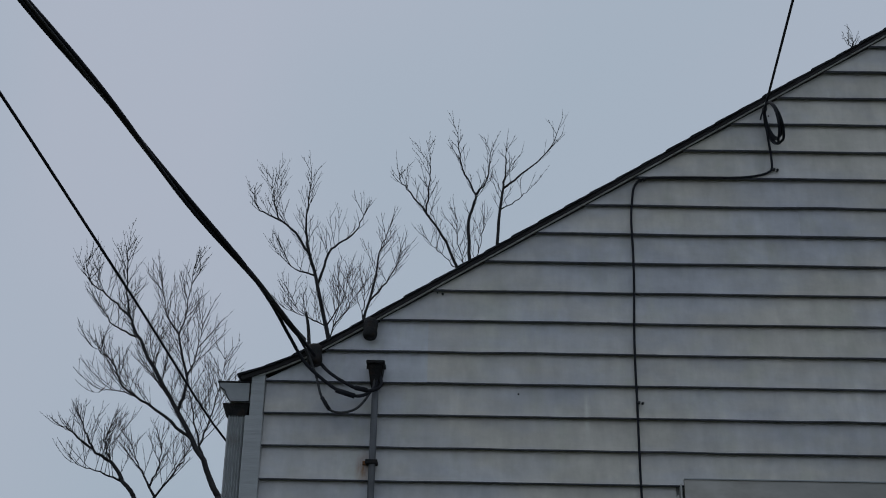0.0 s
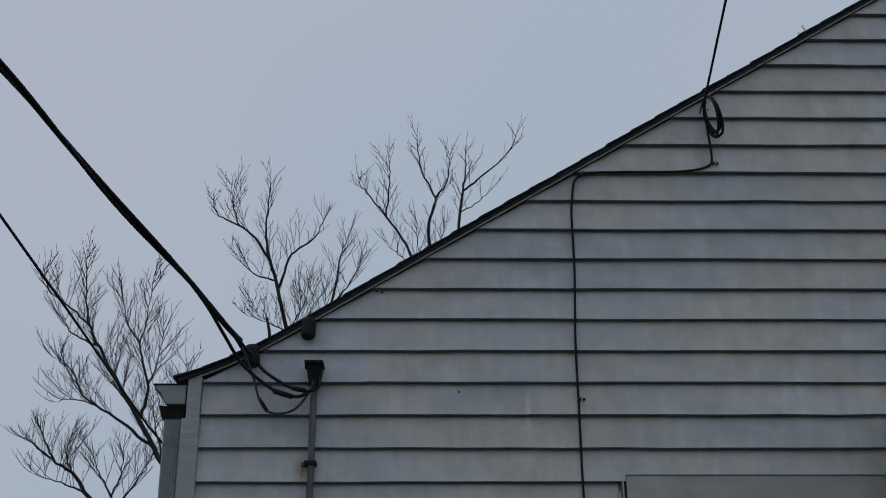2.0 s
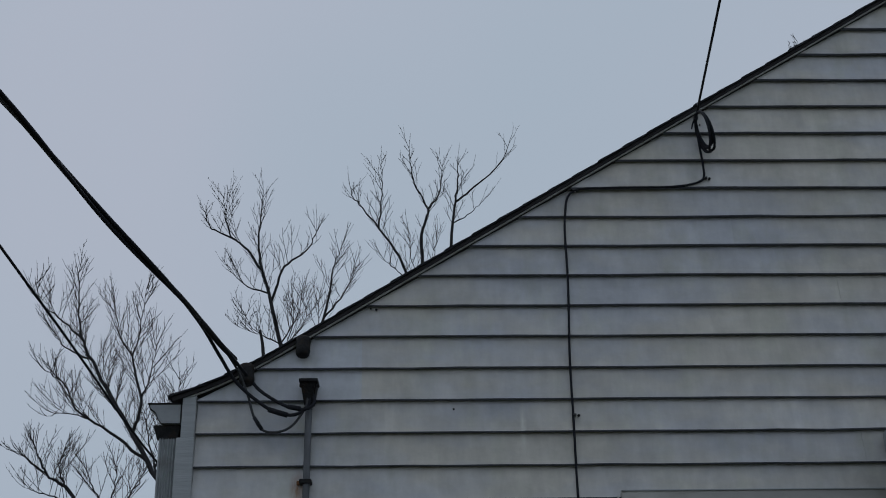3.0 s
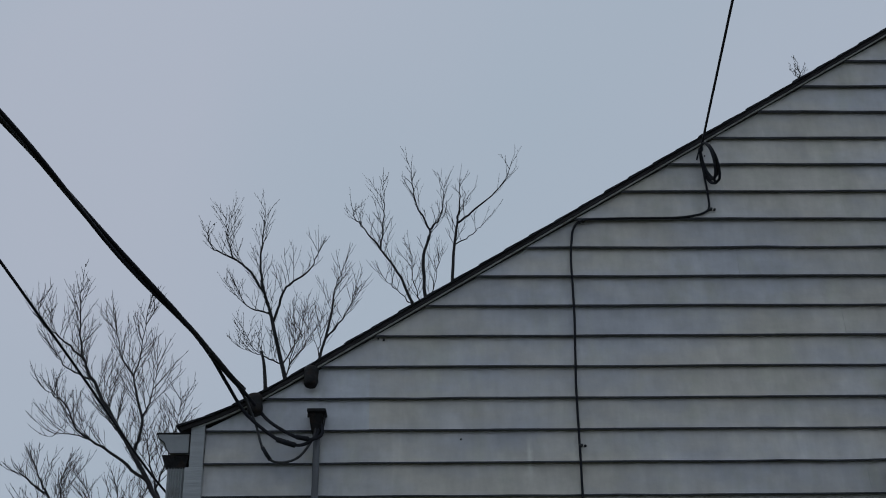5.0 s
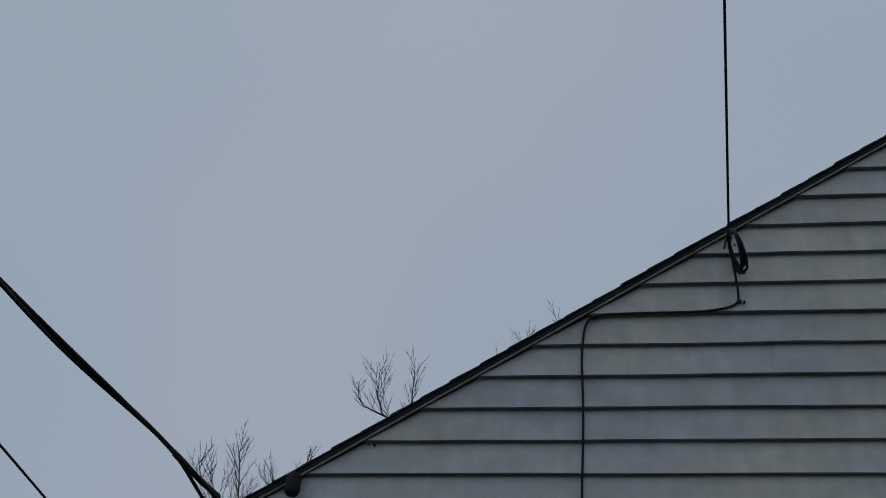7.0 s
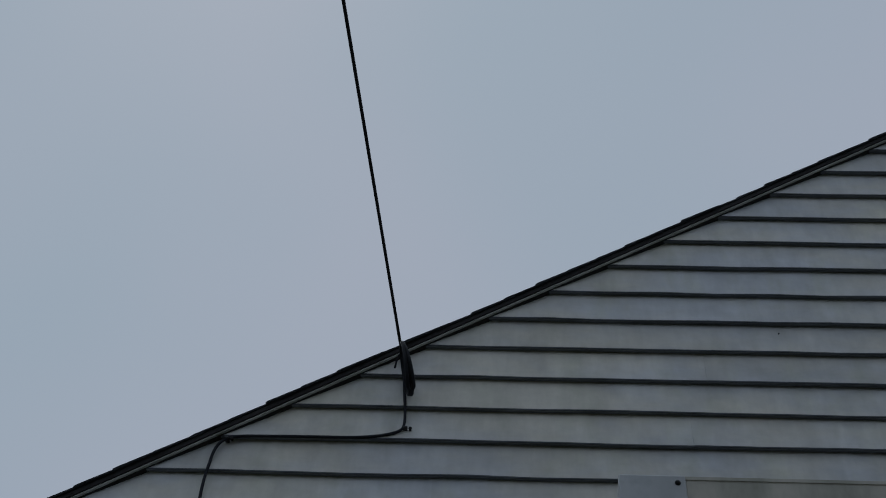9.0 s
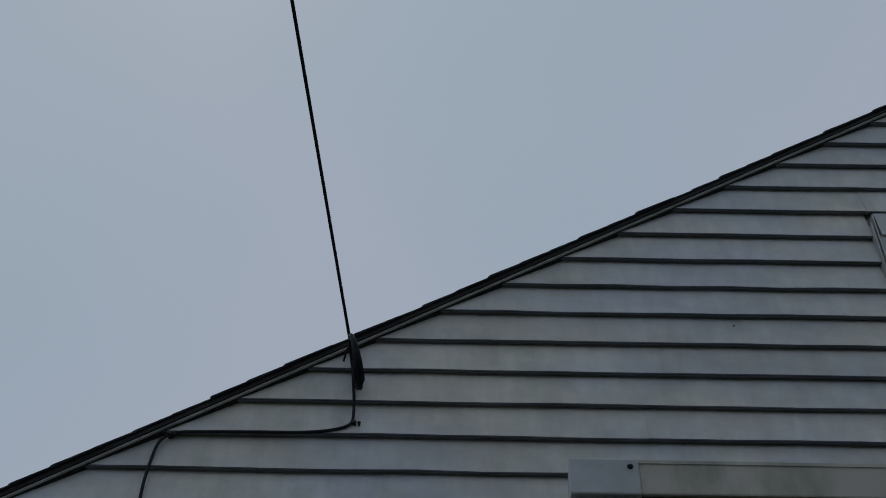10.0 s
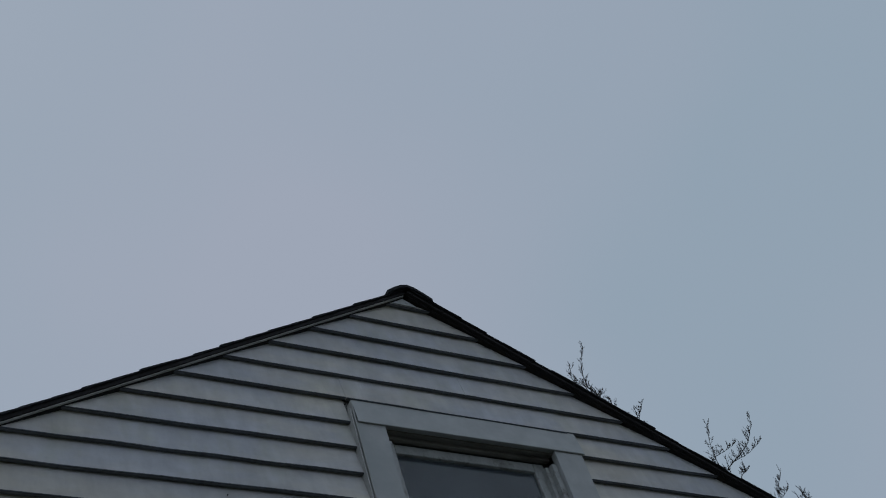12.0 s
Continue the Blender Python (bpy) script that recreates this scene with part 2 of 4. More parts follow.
# ---- building blocks ----
def part(name, bm, mat, parent=None, label="", smooth=False):
    """Links a bmesh as one mesh object, under a thing or a part."""
    bmesh.ops.recalc_face_normals(bm, faces=bm.faces)
    me = bpy.data.meshes.new(name)
    bm.to_mesh(me)
    bm.free()
    me.materials.append(mat)
    if smooth:
        me.shade_smooth()
    ob = new(name, me)
    ob.parent = parent
    if label:
        ob["label"] = label
    return ob


def add_box(bm, x0, x1, y0, y1, z0, z1, bevel=0.0):
    vs = [bm.verts.new((x, y, z)) for x in (x0, x1) for y in (y0, y1) for z in (z0, z1)]
    fs = [bm.faces.new([vs[i] for i in f]) for f in ((0, 1, 3, 2), (4, 6, 7, 5), (0, 4, 5, 1), (2, 3, 7, 6), (0, 2, 6, 4), (1, 5, 7, 3))]
    if bevel:
        es = list({e for f in fs for e in f.edges})
        bmesh.ops.bevel(bm, geom=es, offset=bevel, segments=2, affect="EDGES", profile=0.5)


def box(x0, x1, y0, y1, z0, z1, bevel=0.003):
    bm = bmesh.new()
    add_box(bm, x0, x1, y0, y1, z0, z1, bevel)
    return bm


def add_prism(bm, a, b):
    """Joins two rings of points of equal length into a closed solid."""
    va, vb = [bm.verts.new(p) for p in a], [bm.verts.new(p) for p in b]
    n = len(va)
    bm.faces.new(va)
    bm.faces.new(vb[::-1])
    for i in range(n):
        bm.faces.new((va[i], vb[i], vb[(i + 1) % n], va[(i + 1) % n]))


def smooth_path(pts, steps=8):
    """A Catmull-Rom curve through the points."""
    p = [Vector(q) for q in pts]
    p = [2 * p[0] - p[1]] + p + [2 * p[-1] - p[-2]]
    out = []
    for i in range(1, len(p) - 2):
        for s in range(steps):
            t = s / steps
            out.append(0.5 * (2 * p[i] + (p[i + 1] - p[i - 1]) * t + (2 * p[i - 1] - 5 * p[i] + 4 * p[i + 1] - p[i + 2]) * t * t + (3 * p[i] - p[i - 1] - 3 * p[i + 1] + p[i + 2]) * t ** 3))
    return out + [p[-2]]


def tube_data(verts, faces, path, radii, sides):
    """Adds a tube along a path to the lists of a mesh."""
    first = len(verts)
    up = Vector((0.31, 0.77, 0.55))
    n = len(path)
    for i, q in enumerate(path):
        d = (path[min(i + 1, n - 1)] - path[max(i - 1, 0)]).normalized()
        u = d.cross(up).normalized()
        v = d.cross(u)
        r = radii[i]
        for k in range(sides):
            a = 2 * math.pi * k / sides
            verts.append(q + r * (math.cos(a) * u + math.sin(a) * v))
    for i in range(n - 1):
        for k in range(sides):
            a, b = first + i * sides + k, first + i * sides + (k + 1) % sides
            faces.append((a, b, b + sides, a + sides))
    faces.append(tuple(range(first, first + sides))[::-1])
    faces.append(tuple(range(first + (n - 1) * sides, first + n * sides)))


def tube_mesh(name, verts, faces, mat, parent=None, label=""):
    me = bpy.data.meshes.new(name)
    me.from_pydata([tuple(v) for v in verts], [], faces)
    me.materials.append(mat)
    me.shade_smooth()
    ob = new(name, me)
    ob.parent = parent
    if label:
        ob["label"] = label
    return ob


def tube(name, pts, radius, mat, parent=None, label="", steps=8, sides=8):
    path = smooth_path(pts, steps) if steps else [Vector(p) for p in pts]
    verts, faces = [], []
    tube_data(verts, faces, path, [radius] * len(path), sides)
    return tube_mesh(name, verts, faces, mat, parent, label)


def lathe(name, rings, at, axis, mat, parent=None, label="", sides=16):
    """A turned body: rings of (distance along the axis, radius)."""
    at, axis = Vector(at), Vector(axis).normalized()
    u = axis.orthogonal().normalized()
    v = axis.cross(u)
    verts, faces = [], []
    for d, r in rings:
        for k in range(sides):
            a = 2 * math.pi * k / sides
            verts.append(at + axis * d + r * (math.cos(a) * u + math.sin(a) * v))
    for i in range(len(rings) - 1):
        for k in range(sides):
            a, b = i * sides + k, i * sides + (k + 1) % sides
            faces.append((a, b, b + sides, a + sides))
    faces.append(tuple(range(sides))[::-1])
    faces.append(tuple(range((len(rings) - 1) * sides, len(rings) * sides)))
    return tube_mesh(name, verts, faces, mat, parent, label)


def thing(name, at, label, category, group=""):
    ob = new(name)
    ob.location = at
    ob.empty_display_size = 0.1
    return tagged(ob, label, category, group)


def under(ob):
    """Keeps the parts of a thing where they were built, in world places."""
    for o in ob.children:
        o.matrix_parent_inverse = Matrix.Translation(ob.location).inverted()
    return ob


# ---- the plan ----
COURSE, Z_REF = 0.15, 4.17          # siding exposure; height of one butt line
APEX_X, APEX_Z = 5.0, 6.19
SLOPE_L, SLOPE_R = 0.619, 0.590
EAVE_L = APEX_Z - SLOPE_L * APEX_X  # rake height over the near corner
HOUSE_W, HOUSE_D = 10.0, 8.0
UP_WIN = (4.476, 5.752, 3.72, 5.37)     # outer casing of the gable window
LOW_WIN = (1.857, 3.25, 1.12, 2.705)    # outer casing of the lower window


def rake_z(x):
    return APEX_Z - (SLOPE_L * (APEX_X - x) if x < APEX_X else SLOPE_R * (x - APEX_X))


def flare(x):
    """The near slope kicks up a little over the eave."""
    return 0.32 * max(0.0, 0.36 - x) ** 2


def rake_left(z):
    x = APEX_X - (APEX_Z - z) / SLOPE_L
    for _ in range(6):
        x = APEX_X - (APEX_Z - z + flare(x)) / SLOPE_L
    return max(0.0, x)


def rake_right(z):
    return min(HOUSE_W, APEX_X + (APEX_Z - z) / SLOPE_R)


# ---- ground ----
bm = bmesh.new()
bmesh.ops.create_grid(bm, x_segments=40, y_segments=40, size=1500)
for v in bm.verts:
    far = math.hypot(v.co.x, v.co.y)
    v.co.z = 0.0 if far < 120 else -0.004 * (far - 120)
ground = part("ground", bm, GRASS)
tagged(ground, "dull winter lawn round the house", "ground", kind="structure")

# ---- house ----
house = thing("house", (0, 0, 0), "grey gabled house with weathered lap siding and dark shingles", "house")

# front wall, with openings through it
OPEN_UP = (4.645, 5.585, 3.86, 5.235)
OPEN_LOW = (2.02, 3.09, 1.26, 2.56)
bm = bmesh.new()


def wall_piece(bm, x0, x1, low, high, y0=0.002, y1=0.14):
    """A piece of the gable wall between two uprights; high None: up to the rake."""
    if high is None:
        cuts = [x0] + ([APEX_X] if x0 < APEX_X < x1 else []) + [x1]
        tops = [(x, rake_z(x) - 0.005) for x in reversed(cuts)]
    else:
        tops = [(x1, high), (x0, high)]
    ring = [(x0, low), (x1, low)] + tops
    add_prism(bm, [(x, y0, z) for x, z in ring], [(x, y1, z) for x, z in ring])


edges = [0.0, OPEN_LOW[0], OPEN_LOW[1], OPEN_UP[0], OPEN_UP[1], HOUSE_W]
for i in range(5):
    x0, x1 = edges[i], edges[i + 1]
    hole = OPEN_LOW if i == 1 else OPEN_UP if i == 3 else None
    if hole:
        wall_piece(bm, x0, x1, 0.0, hole[2])
        wall_piece(bm, x0, x1, hole[3], None)
    else:
        wall_piece(bm, x0, x1, 0.0, None)
wall_front = part("wall", bm, PLASTER, house)

bm = bmesh.new()
add_box(bm, 0.002, 0.14, 0.142, HOUSE_D, 0, EAVE_L - 0.03)
part("side_wall", bm, SIDING, house)
part("side_wall", box(HOUSE_W - 0.14, HOUSE_W - 0.002, 0.142, HOUSE_D, 0, APEX_Z - SLOPE_R * 5 - 0.03, 0), SIDING, house)
bm = bmesh.new()
wall_piece(bm, 0.142, HOUSE_W - 0.142, 0, None, HOUSE_D - 0.14, HOUSE_D - 0.002)
part("back_wall", bm, SIDING, house)
part("upper_floor", box(0.142, HOUSE_W - 0.142, 0.142, HOUSE_D - 0.142, 3.0, 3.12, 0), PLASTER, house)
part("partition_wall", box(2.9, 7.2, 2.6, 2.7, 3.122, 4.7, 0), PLASTER, house)


# lap siding, course by course
def plank(k, x_low, x_high, mat, shift=0.0, lift=0.0):
    z0 = Z_REF - COURSE * k + lift
    z1 = z0 + COURSE
    prof = [(-0.003, z1 + 0.010), (-0.0250, z0 + 0.0095), (-0.0272, z0 + 0.0065), (-0.0272, z0 + 0.001), (-0.0255, z0), (-0.0090, z0 + 0.0015), (-0.0085, z0 + 0.016), (-0.001, z0 + 0.018), (-0.001, z1 + 0.010)]
    bm = bmesh.new()

    def end_x(side, z):
        z = min(z, APEX_Z - 0.012) - 0.0118
        return max(x_low, rake_left(z) + 0.004) if side == 0 else min(x_high, rake_right(z) - 0.004)

    count = max(2, int((x_high - x_low) / 0.22))
    rings = []
    for i in range(count + 1):
        f = i / count
        sag, dent = (waver.gauss(0, 0.0011), waver.gauss(0, 0.0012)) if 0 < i < count else (0.0, 0.0)
        ring = []
        for j, (y, z) in enumerate(prof):
            zz = min(z, APEX_Z - 0.012)
            low = 1 <= j <= 5
            ring.append(bm.verts.new((end_x(0, z) * (1 - f) + end_x(1, z) * f, y - shift - (dent if low else 0.0), zz + (sag if low else 0.0))))
        rings.append(ring)
    m = len(prof)
    bm.faces.new(rings[0])
    bm.faces.new(rings[-1][::-1])
    for r0, r1 in zip(rings, rings[1:]):
        for j in range(m):
            face = bm.faces.new((r0[j], r1[j], r1[(j + 1) % m], r0[(j + 1) % m]))
            # butt edge and underside take the painted lap shadow
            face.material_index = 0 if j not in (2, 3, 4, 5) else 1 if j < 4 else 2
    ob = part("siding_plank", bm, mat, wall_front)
    ob.data.materials.append(BUTT_SHADE)
    ob.data.materials.append(LIP_SHADE)
    return ob


rng, waver = random.Random(7), random.Random(19)
for k in range(-13, 28):
    z0 = Z_REF - COURSE * k
    z1 = z0 + COURSE
    spans = [(rake_left(z0 - 0.0118), rake_right(z0 - 0.0118))]
    for wx0, wx1, wz0, wz1 in (UP_WIN, LOW_WIN):
        if z0 > wz0 - 0.08 and z1 < wz1 + 0.09:
            spans = [s for a, b in spans for s in ((a, wx0 - 0.004), (wx1 + 0.004, b)) if s[1] - s[0] > 0.02]
    for a, b in spans:
        cuts = [a]
        if k == -8:
            cuts += [4.492, 5.722]
        elif k in (6, 7):
            cuts += [0.752]
        else:
            step = rng.uniform(1.2, 3.4)
            while a + step < b - 0.5:
                cuts.append(a + step)
                step += rng.uniform(3.3, 3.8)
        cuts.append(b)
        for i in range(len(cuts) - 1):
            fresh = k in (6, 7) and i == 0
            mid = k == -8 and i == 1
            x0 = cuts[i] - (0.012 if i else 0)
            plank(k, x0, cuts[i + 1], SIDING_NEW if fresh else SIDING, 0.0012 * (i % 2) + (0.002 if mid else 0), -0.005 if mid else rng.uniform(-0.0012, 0.0012))

# corner trim in two lengths
part("corner_trim", box(-0.078, 0.004, -0.038, 0.10, 0.12, 2.955, 0.004), CORNER, house, "grey metal corner trim")
part("corner_trim", box(-0.060, 0.002, -0.036, 0.10, 2.952, 3.165, 0.004), CORNER, house, "narrower upper corner trim")

# roof
roof = new("roof")
roof.parent = house


def along(side, s, n, y):
    """A point of a roof slope: s metres up from the wall's corner, n out of the slope."""
    m = SLOPE_L if side < 0 else SLOPE_R
    c = 1 / math.hypot(1, m)
    x = s * c - n * m * c
    z = s * m * c + n * c + (flare(x) if side < 0 else 0.0)
    return (x, y, EAVE_L + z) if side < 0 else (HOUSE_W - x, y, APEX_Z - SLOPE_R * 5 + z)


def slope_solid(side, s0, s1, n0, n1, y0, y1):
    bm = bmesh.new()
    stops = [s0, 0.06, 0.14, 0.22, 0.32, 0.45, s1]
    ring = lambda y: [along(side, s, n0, y) for s in stops] + [along(side, s, n1, y) for s in stops[::-1]]  # noqa: E731
    add_prism(bm, ring(y0), ring(y1))
    return bm


for side, m in ((-1, SLOPE_L), (1, SLOPE_R)):
    top = 5 * math.hypot(1, m)
    part("rake_trim", slope_solid(side, -0.02, top - 0.01, 0.0086, 0.0140, -0.041, 0.0), RAKE if side < 0 else DECK, house, "metal rake trim")
    # dark strip added as the shadow line under the trim
    part("rake_shade_line", slope_solid(side, 0.0, top - 0.012, 0.0060, 0.0084, -0.0300, 0.0), NEAR_BLACK, house)
    part("roof_deck", slope_solid(side, -0.11, top + 0.008, 0.0150, 0.030, -0.048 if side < 0 else -0.058, HOUSE_D + 0.03), DECK, roof)
    expo = 0.148
    s, i = -0.125, 0
    while s < top - 0.05:
        jag = rng.uniform(-0.005, 0.004)
        end = min(s + expo + 0.05, top)
        bm = bmesh.new()
        t = rng.uniform(0.005, 0.008)
        ring = lambda y: [along(side, s, 0.034 + rng.uniform(-0.001, 0.001), y), along(side, end, 0.0305, y), along(side, end, 0.0365, y), along(side, s + 0.012, 0.036 + t, y), along(side, s, 0.034 + t, y)]  # noqa: E731
        add_prism(bm, ring((-0.056 if side < 0 else -0.068) + jag), ring(HOUSE_D + 0.05))
        part("shingle", bm, SHINGLE, roof)
        s += expo + rng.uniform(-0.006, 0.006)
        i += 1
# ridge caps
for i in range(24):
    y0 = -0.078 + i * 0.34
    bm = bmesh.new()

    def cap_ring(y, up):
        out = []
        for dx, dn in ((-0.135, 0.0), (-0.085, 0.007), (-0.04, 0.007), (0, -0.006), (0.04, 0.007), (0.085, 0.007), (0.135, 0.0)):
            m = SLOPE_L if dx < 0 else SLOPE_R
            out.append((APEX_X + dx, y, APEX_Z + 0.054 - m * abs(dx) + dn + up))
        return out + [(x, y, z - 0.020) for x, y, z in out[::-1]]
    add_prism(bm, cap_ring(y0, 0.006), cap_ring(y0 + 0.4, 0.0))
    part("ridge_shingle", bm, SHINGLE, roof)
# small triangle of trim under the ridge
bm = bmesh.new()
ring = [(APEX_X - 0.095, APEX_Z - 0.060), (APEX_X + 0.06, APEX_Z - 0.060), (APEX_X - 0.02, APEX_Z - 0.012)]
add_prism(bm, [(x, -0.030, z) for x, z in ring], [(x, -0.002, z) for x, z in ring])
part("ridge_trim", bm, TRIM, house, "pale triangle of trim under the ridge")

# gutter with its end cap, outlet and downspout
gutter = new("gutter")
gutter.parent = house
prof = [(-0.065, 3.108), (-0.065, 3.017), (-0.150, 3.017), (-0.166, 3.035), (-0.180, 3.068), (-0.205, 3.085), (-0.212, 3.112)]
bm = bmesh.new()
inner = [(x * 0.97 - 0.002, z + 0.003) for x, z in prof]
for i in range(len(prof) - 1):
    a, b, c, d = prof[i], prof[i + 1], inner[i + 1], inner[i]
    add_prism(bm, [(p[0], -0.02, p[1]) for p in (a, b, c, d)], [(p[0], HOUSE_D, p[1]) for p in (a, b, c, d)])
part("trough", bm, GUTTER, gutter)
bm = bmesh.new()
add_prism(bm, [(x, -0.026, z) for x, z in prof], [(x, -0.0205, z) for x, z in prof])
part("end_cap", bm, GUTTER, gutter, "chipped pale gutter end cap")
bm = bmesh.new()
for (xa, za), (xb, zb) in zip(prof[:-1], prof[1:]):
    add_prism(bm, [(xa, -0.031, za), (xb, -0.031, zb), (xb * 0.97 - 0.004, -0.031, zb + 0.005), (xa * 0.97 - 0.004, -0.031, za + 0.005)], [(xa, -0.0265, za), (xb, -0.0265, zb), (xb * 0.97 - 0.004, -0.0265, zb + 0.005), (xa * 0.97 - 0.004, -0.0265, za + 0.005)])
part("cap_rim", bm, IRON, gutter, "dark crimped rim of the end cap")
bm = bmesh.new()
add_box(bm, -0.216, -0.062, -0.030, -0.018, 3.108, 3.116, 0.002)
part("rolled_edge", bm, IRON, gutter)
bm = bmesh.new()
ring0 = [(-0.188, -0.015, 3.016), (-0.066, -0.015, 3.016), (-0.066, 0.09, 3.016), (-0.188, 0.09, 3.016)]
ring1 = [(-0.168, -0.006, 2.955), (-0.080, -0.006, 2.955), (-0.080, 0.08, 2.955), (-0.168, 0.08, 2.955)]
add_prism(bm, ring0, ring1)
part("outlet", bm, IRON, gutter, "dark outlet under the gutter")
bm = bmesh.new()
ring = []
for i in range(13):
    ring.append((-0.160 + 0.074 * i / 12, -0.002 - (0.006 if i % 2 else 0.0)))
ring += [(-0.086, 0.06), (-0.160, 0.06)]
add_prism(bm, [(x, y, 0.15) for x, y in ring], [(x, y, 2.96) for x, y in ring])
part("downspout", bm, GUTTER, gutter, "ribbed pale downspout")


# windows
def build_window(outer, opening, header_low, mats, curtain=False, proud=0.0):
    x0, x1, z0, z1 = outer
    a, b, c, d = opening
    w = new("window")
    w.parent = house
    part("casing", box(x0 + 0.020, a, -0.034, 0.06, z0 + 0.06, header_low, 0.003), TRIM, w)
    part("casing", box(b, x1, -0.034, 0.06, z0 + 0.06, header_low, 0.003), TRIM, w)
    bm = bmesh.new()
    ring = [(-0.008, z1), (-0.025 - proud, z1 - 0.003), (-0.044 - proud * 0.3, header_low - 0.004), (-0.040, header_low - 0.006), (0.0, header_low + 0.002)]
    add_prism(bm, [(x0 + 0.028, y, z) for y, z in ring], [(x1 + 0.012, y, z + 0.004) for y, z in ring])
    part("header", bm, HEADER if proud else TRIM, w, "bent metal header over the window")
    if proud:
        part("header_lip", box(x0 + 0.028, x1 + 0.012, -0.031 - proud, -0.024 - proud, z1 - 0.006, z1 + 0.001, 0.002), CORNER, w)
    for dx, up in ((-0.004, -0.05), (0.010, 0.0)):
        part("channel", box(x0 + dx, x0 + dx + 0.006, -0.046, 0.0, z0 + 0.06, header_low + 0.115 + up, 0.0015), RAKE, w, "thin metal channel beside the casing")
    part("sill", box(a - 0.06, b + 0.06, -0.06, 0.10, c - 0.05, c, 0.006), PEEL, w)
    # stepped wooden head and jambs inside the opening
    for i, (y0, y1, drop) in enumerate(((-0.012, 0.02, 0.020), (0.021, 0.047, 0.034), (0.088, 0.12, 0.06))):
        part("head_moulding", box(a, b, y0, y1, d - drop, d - 0.0005, 0.004), mats[0] if i < 2 else mats[1], w)
    part("jamb", box(a, a + 0.03, -0.01, 0.13, c, d - 0.08, 0.004), mats[1], w)
    part("jamb", box(b - 0.03, b, -0.01, 0.13, c, d - 0.08, 0.004), mats[1], w)
    part("stop", box(a + 0.03, a + 0.05, 0.02, 0.055, c, d - 0.08, 0.004), mats[1], w)
    part("stop", box(b - 0.05, b - 0.03, 0.02, 0.055, c, d - 0.08, 0.004), mats[1], w)
    mid = c + 0.48 * (d - c)
    for name, lo, hi, y in (("upper_sash", mid - 0.012, d - 0.038, 0.050), ("lower_sash", c, mid - 0.03, 0.104)):
        s = new(name)
        s.parent = w
        part("stile", box(a + 0.03, a + 0.078, y, y + 0.036, lo, hi, 0.004), mats[1], s)
        part("stile", box(b - 0.092, b - 0.03, y, y + 0.036, lo, hi, 0.004), mats[1], s)
        # lower sash: top rail painted near black for the shaded recess
        part("rail", box(a + 0.078, b - 0.092, y, y + 0.036, hi - (0.052 if name == "upper_sash" else 0.055), hi, 0.004), mats[1] if name == "upper_sash" else NEAR_BLACK, s)
        part("rail", box(a + 0.078, b - 0.092, y, y + 0.036, lo, lo + (0.024 if name == "upper_sash" else 0.07), 0.004), mats[1], s)
        pane = part("pane", box(a + 0.074, b - 0.088, y + 0.015, y + 0.019, lo + 0.020, hi - (0.048 if name == "upper_sash" else 0.051), 0), GLASS, s, "dark window glass")
        pane.visible_shadow = False
    if curtain:
        bm = bmesh.new()
        n = 26
        front = [(b - 0.34 + 0.26 * i / n, 0.36 + 0.02 * math.sin(i * 1.5)) for i in range(n + 1)]
        ring = front + [(x, y + 0.004) for x, y in front[::-1]]
        add_prism(bm, [(x, y, c) for x, y in ring], [(x, y, d - 0.35) for x, y in ring])
        part("curtain", bm, CURTAIN, w, "pale curtain behind the glass")
    return w


build_window(UP_WIN, OPEN_UP, 5.222, (HEADWOOD, PEEL), True)
build_window(LOW_WIN, OPEN_LOW, 2.565, (HEADWOOD, PEEL), False, 0.012)

# ---- fittings on the gable ----
# service mast with weatherhead
mast = thing("service_mast", (0.505, -0.05, 0.4), "weathered grey conduit mast with a dark weatherhead", "conduit mast")
tube("pipe", [(0.508, -0.045, 0.4), (0.505, -0.045, 2.0), (0.507, -0.047, 3.14)], 0.0152, STEEL, mast, steps=4, sides=12)
bm = bmesh.new()
low = [(0.488, -0.075), (0.530, -0.075), (0.530, -0.02), (0.488, -0.02)]
top = [(0.472, -0.115), (0.544, -0.115), (0.544, -0.012), (0.472, -0.012)]
add_prism(bm, [(x, y, 3.088) for x, y in low], [(x, y, 3.185) for x, y in top])
bmesh.ops.bevel(bm, geom=list(bm.edges), offset=0.006, segments=2, affect="EDGES")
part("weatherhead", bm, IRON, mast, "dark cast weatherhead")
part("cap", box(0.466, 0.550, -0.122, -0.006, 3.184, 3.200, 0.004), IRON, mast)
for ear in (0.4665, 0.5430):
    part("bolt", box(ear, ear + 0.007, -0.095, -0.080, 3.166, 3.182, 0.002), IRON, mast)
part("strap", box(0.476, 0.530, -0.068, -0.006, 2.740, 2.760, 0.004), IRON, mast, "dark pipe strap with rust below")
part("bolt", box(0.462, 0.480, -0.034, -0.008, 2.741, 2.758, 0.003), RUST, mast, "rusty bolt")
under(mast)

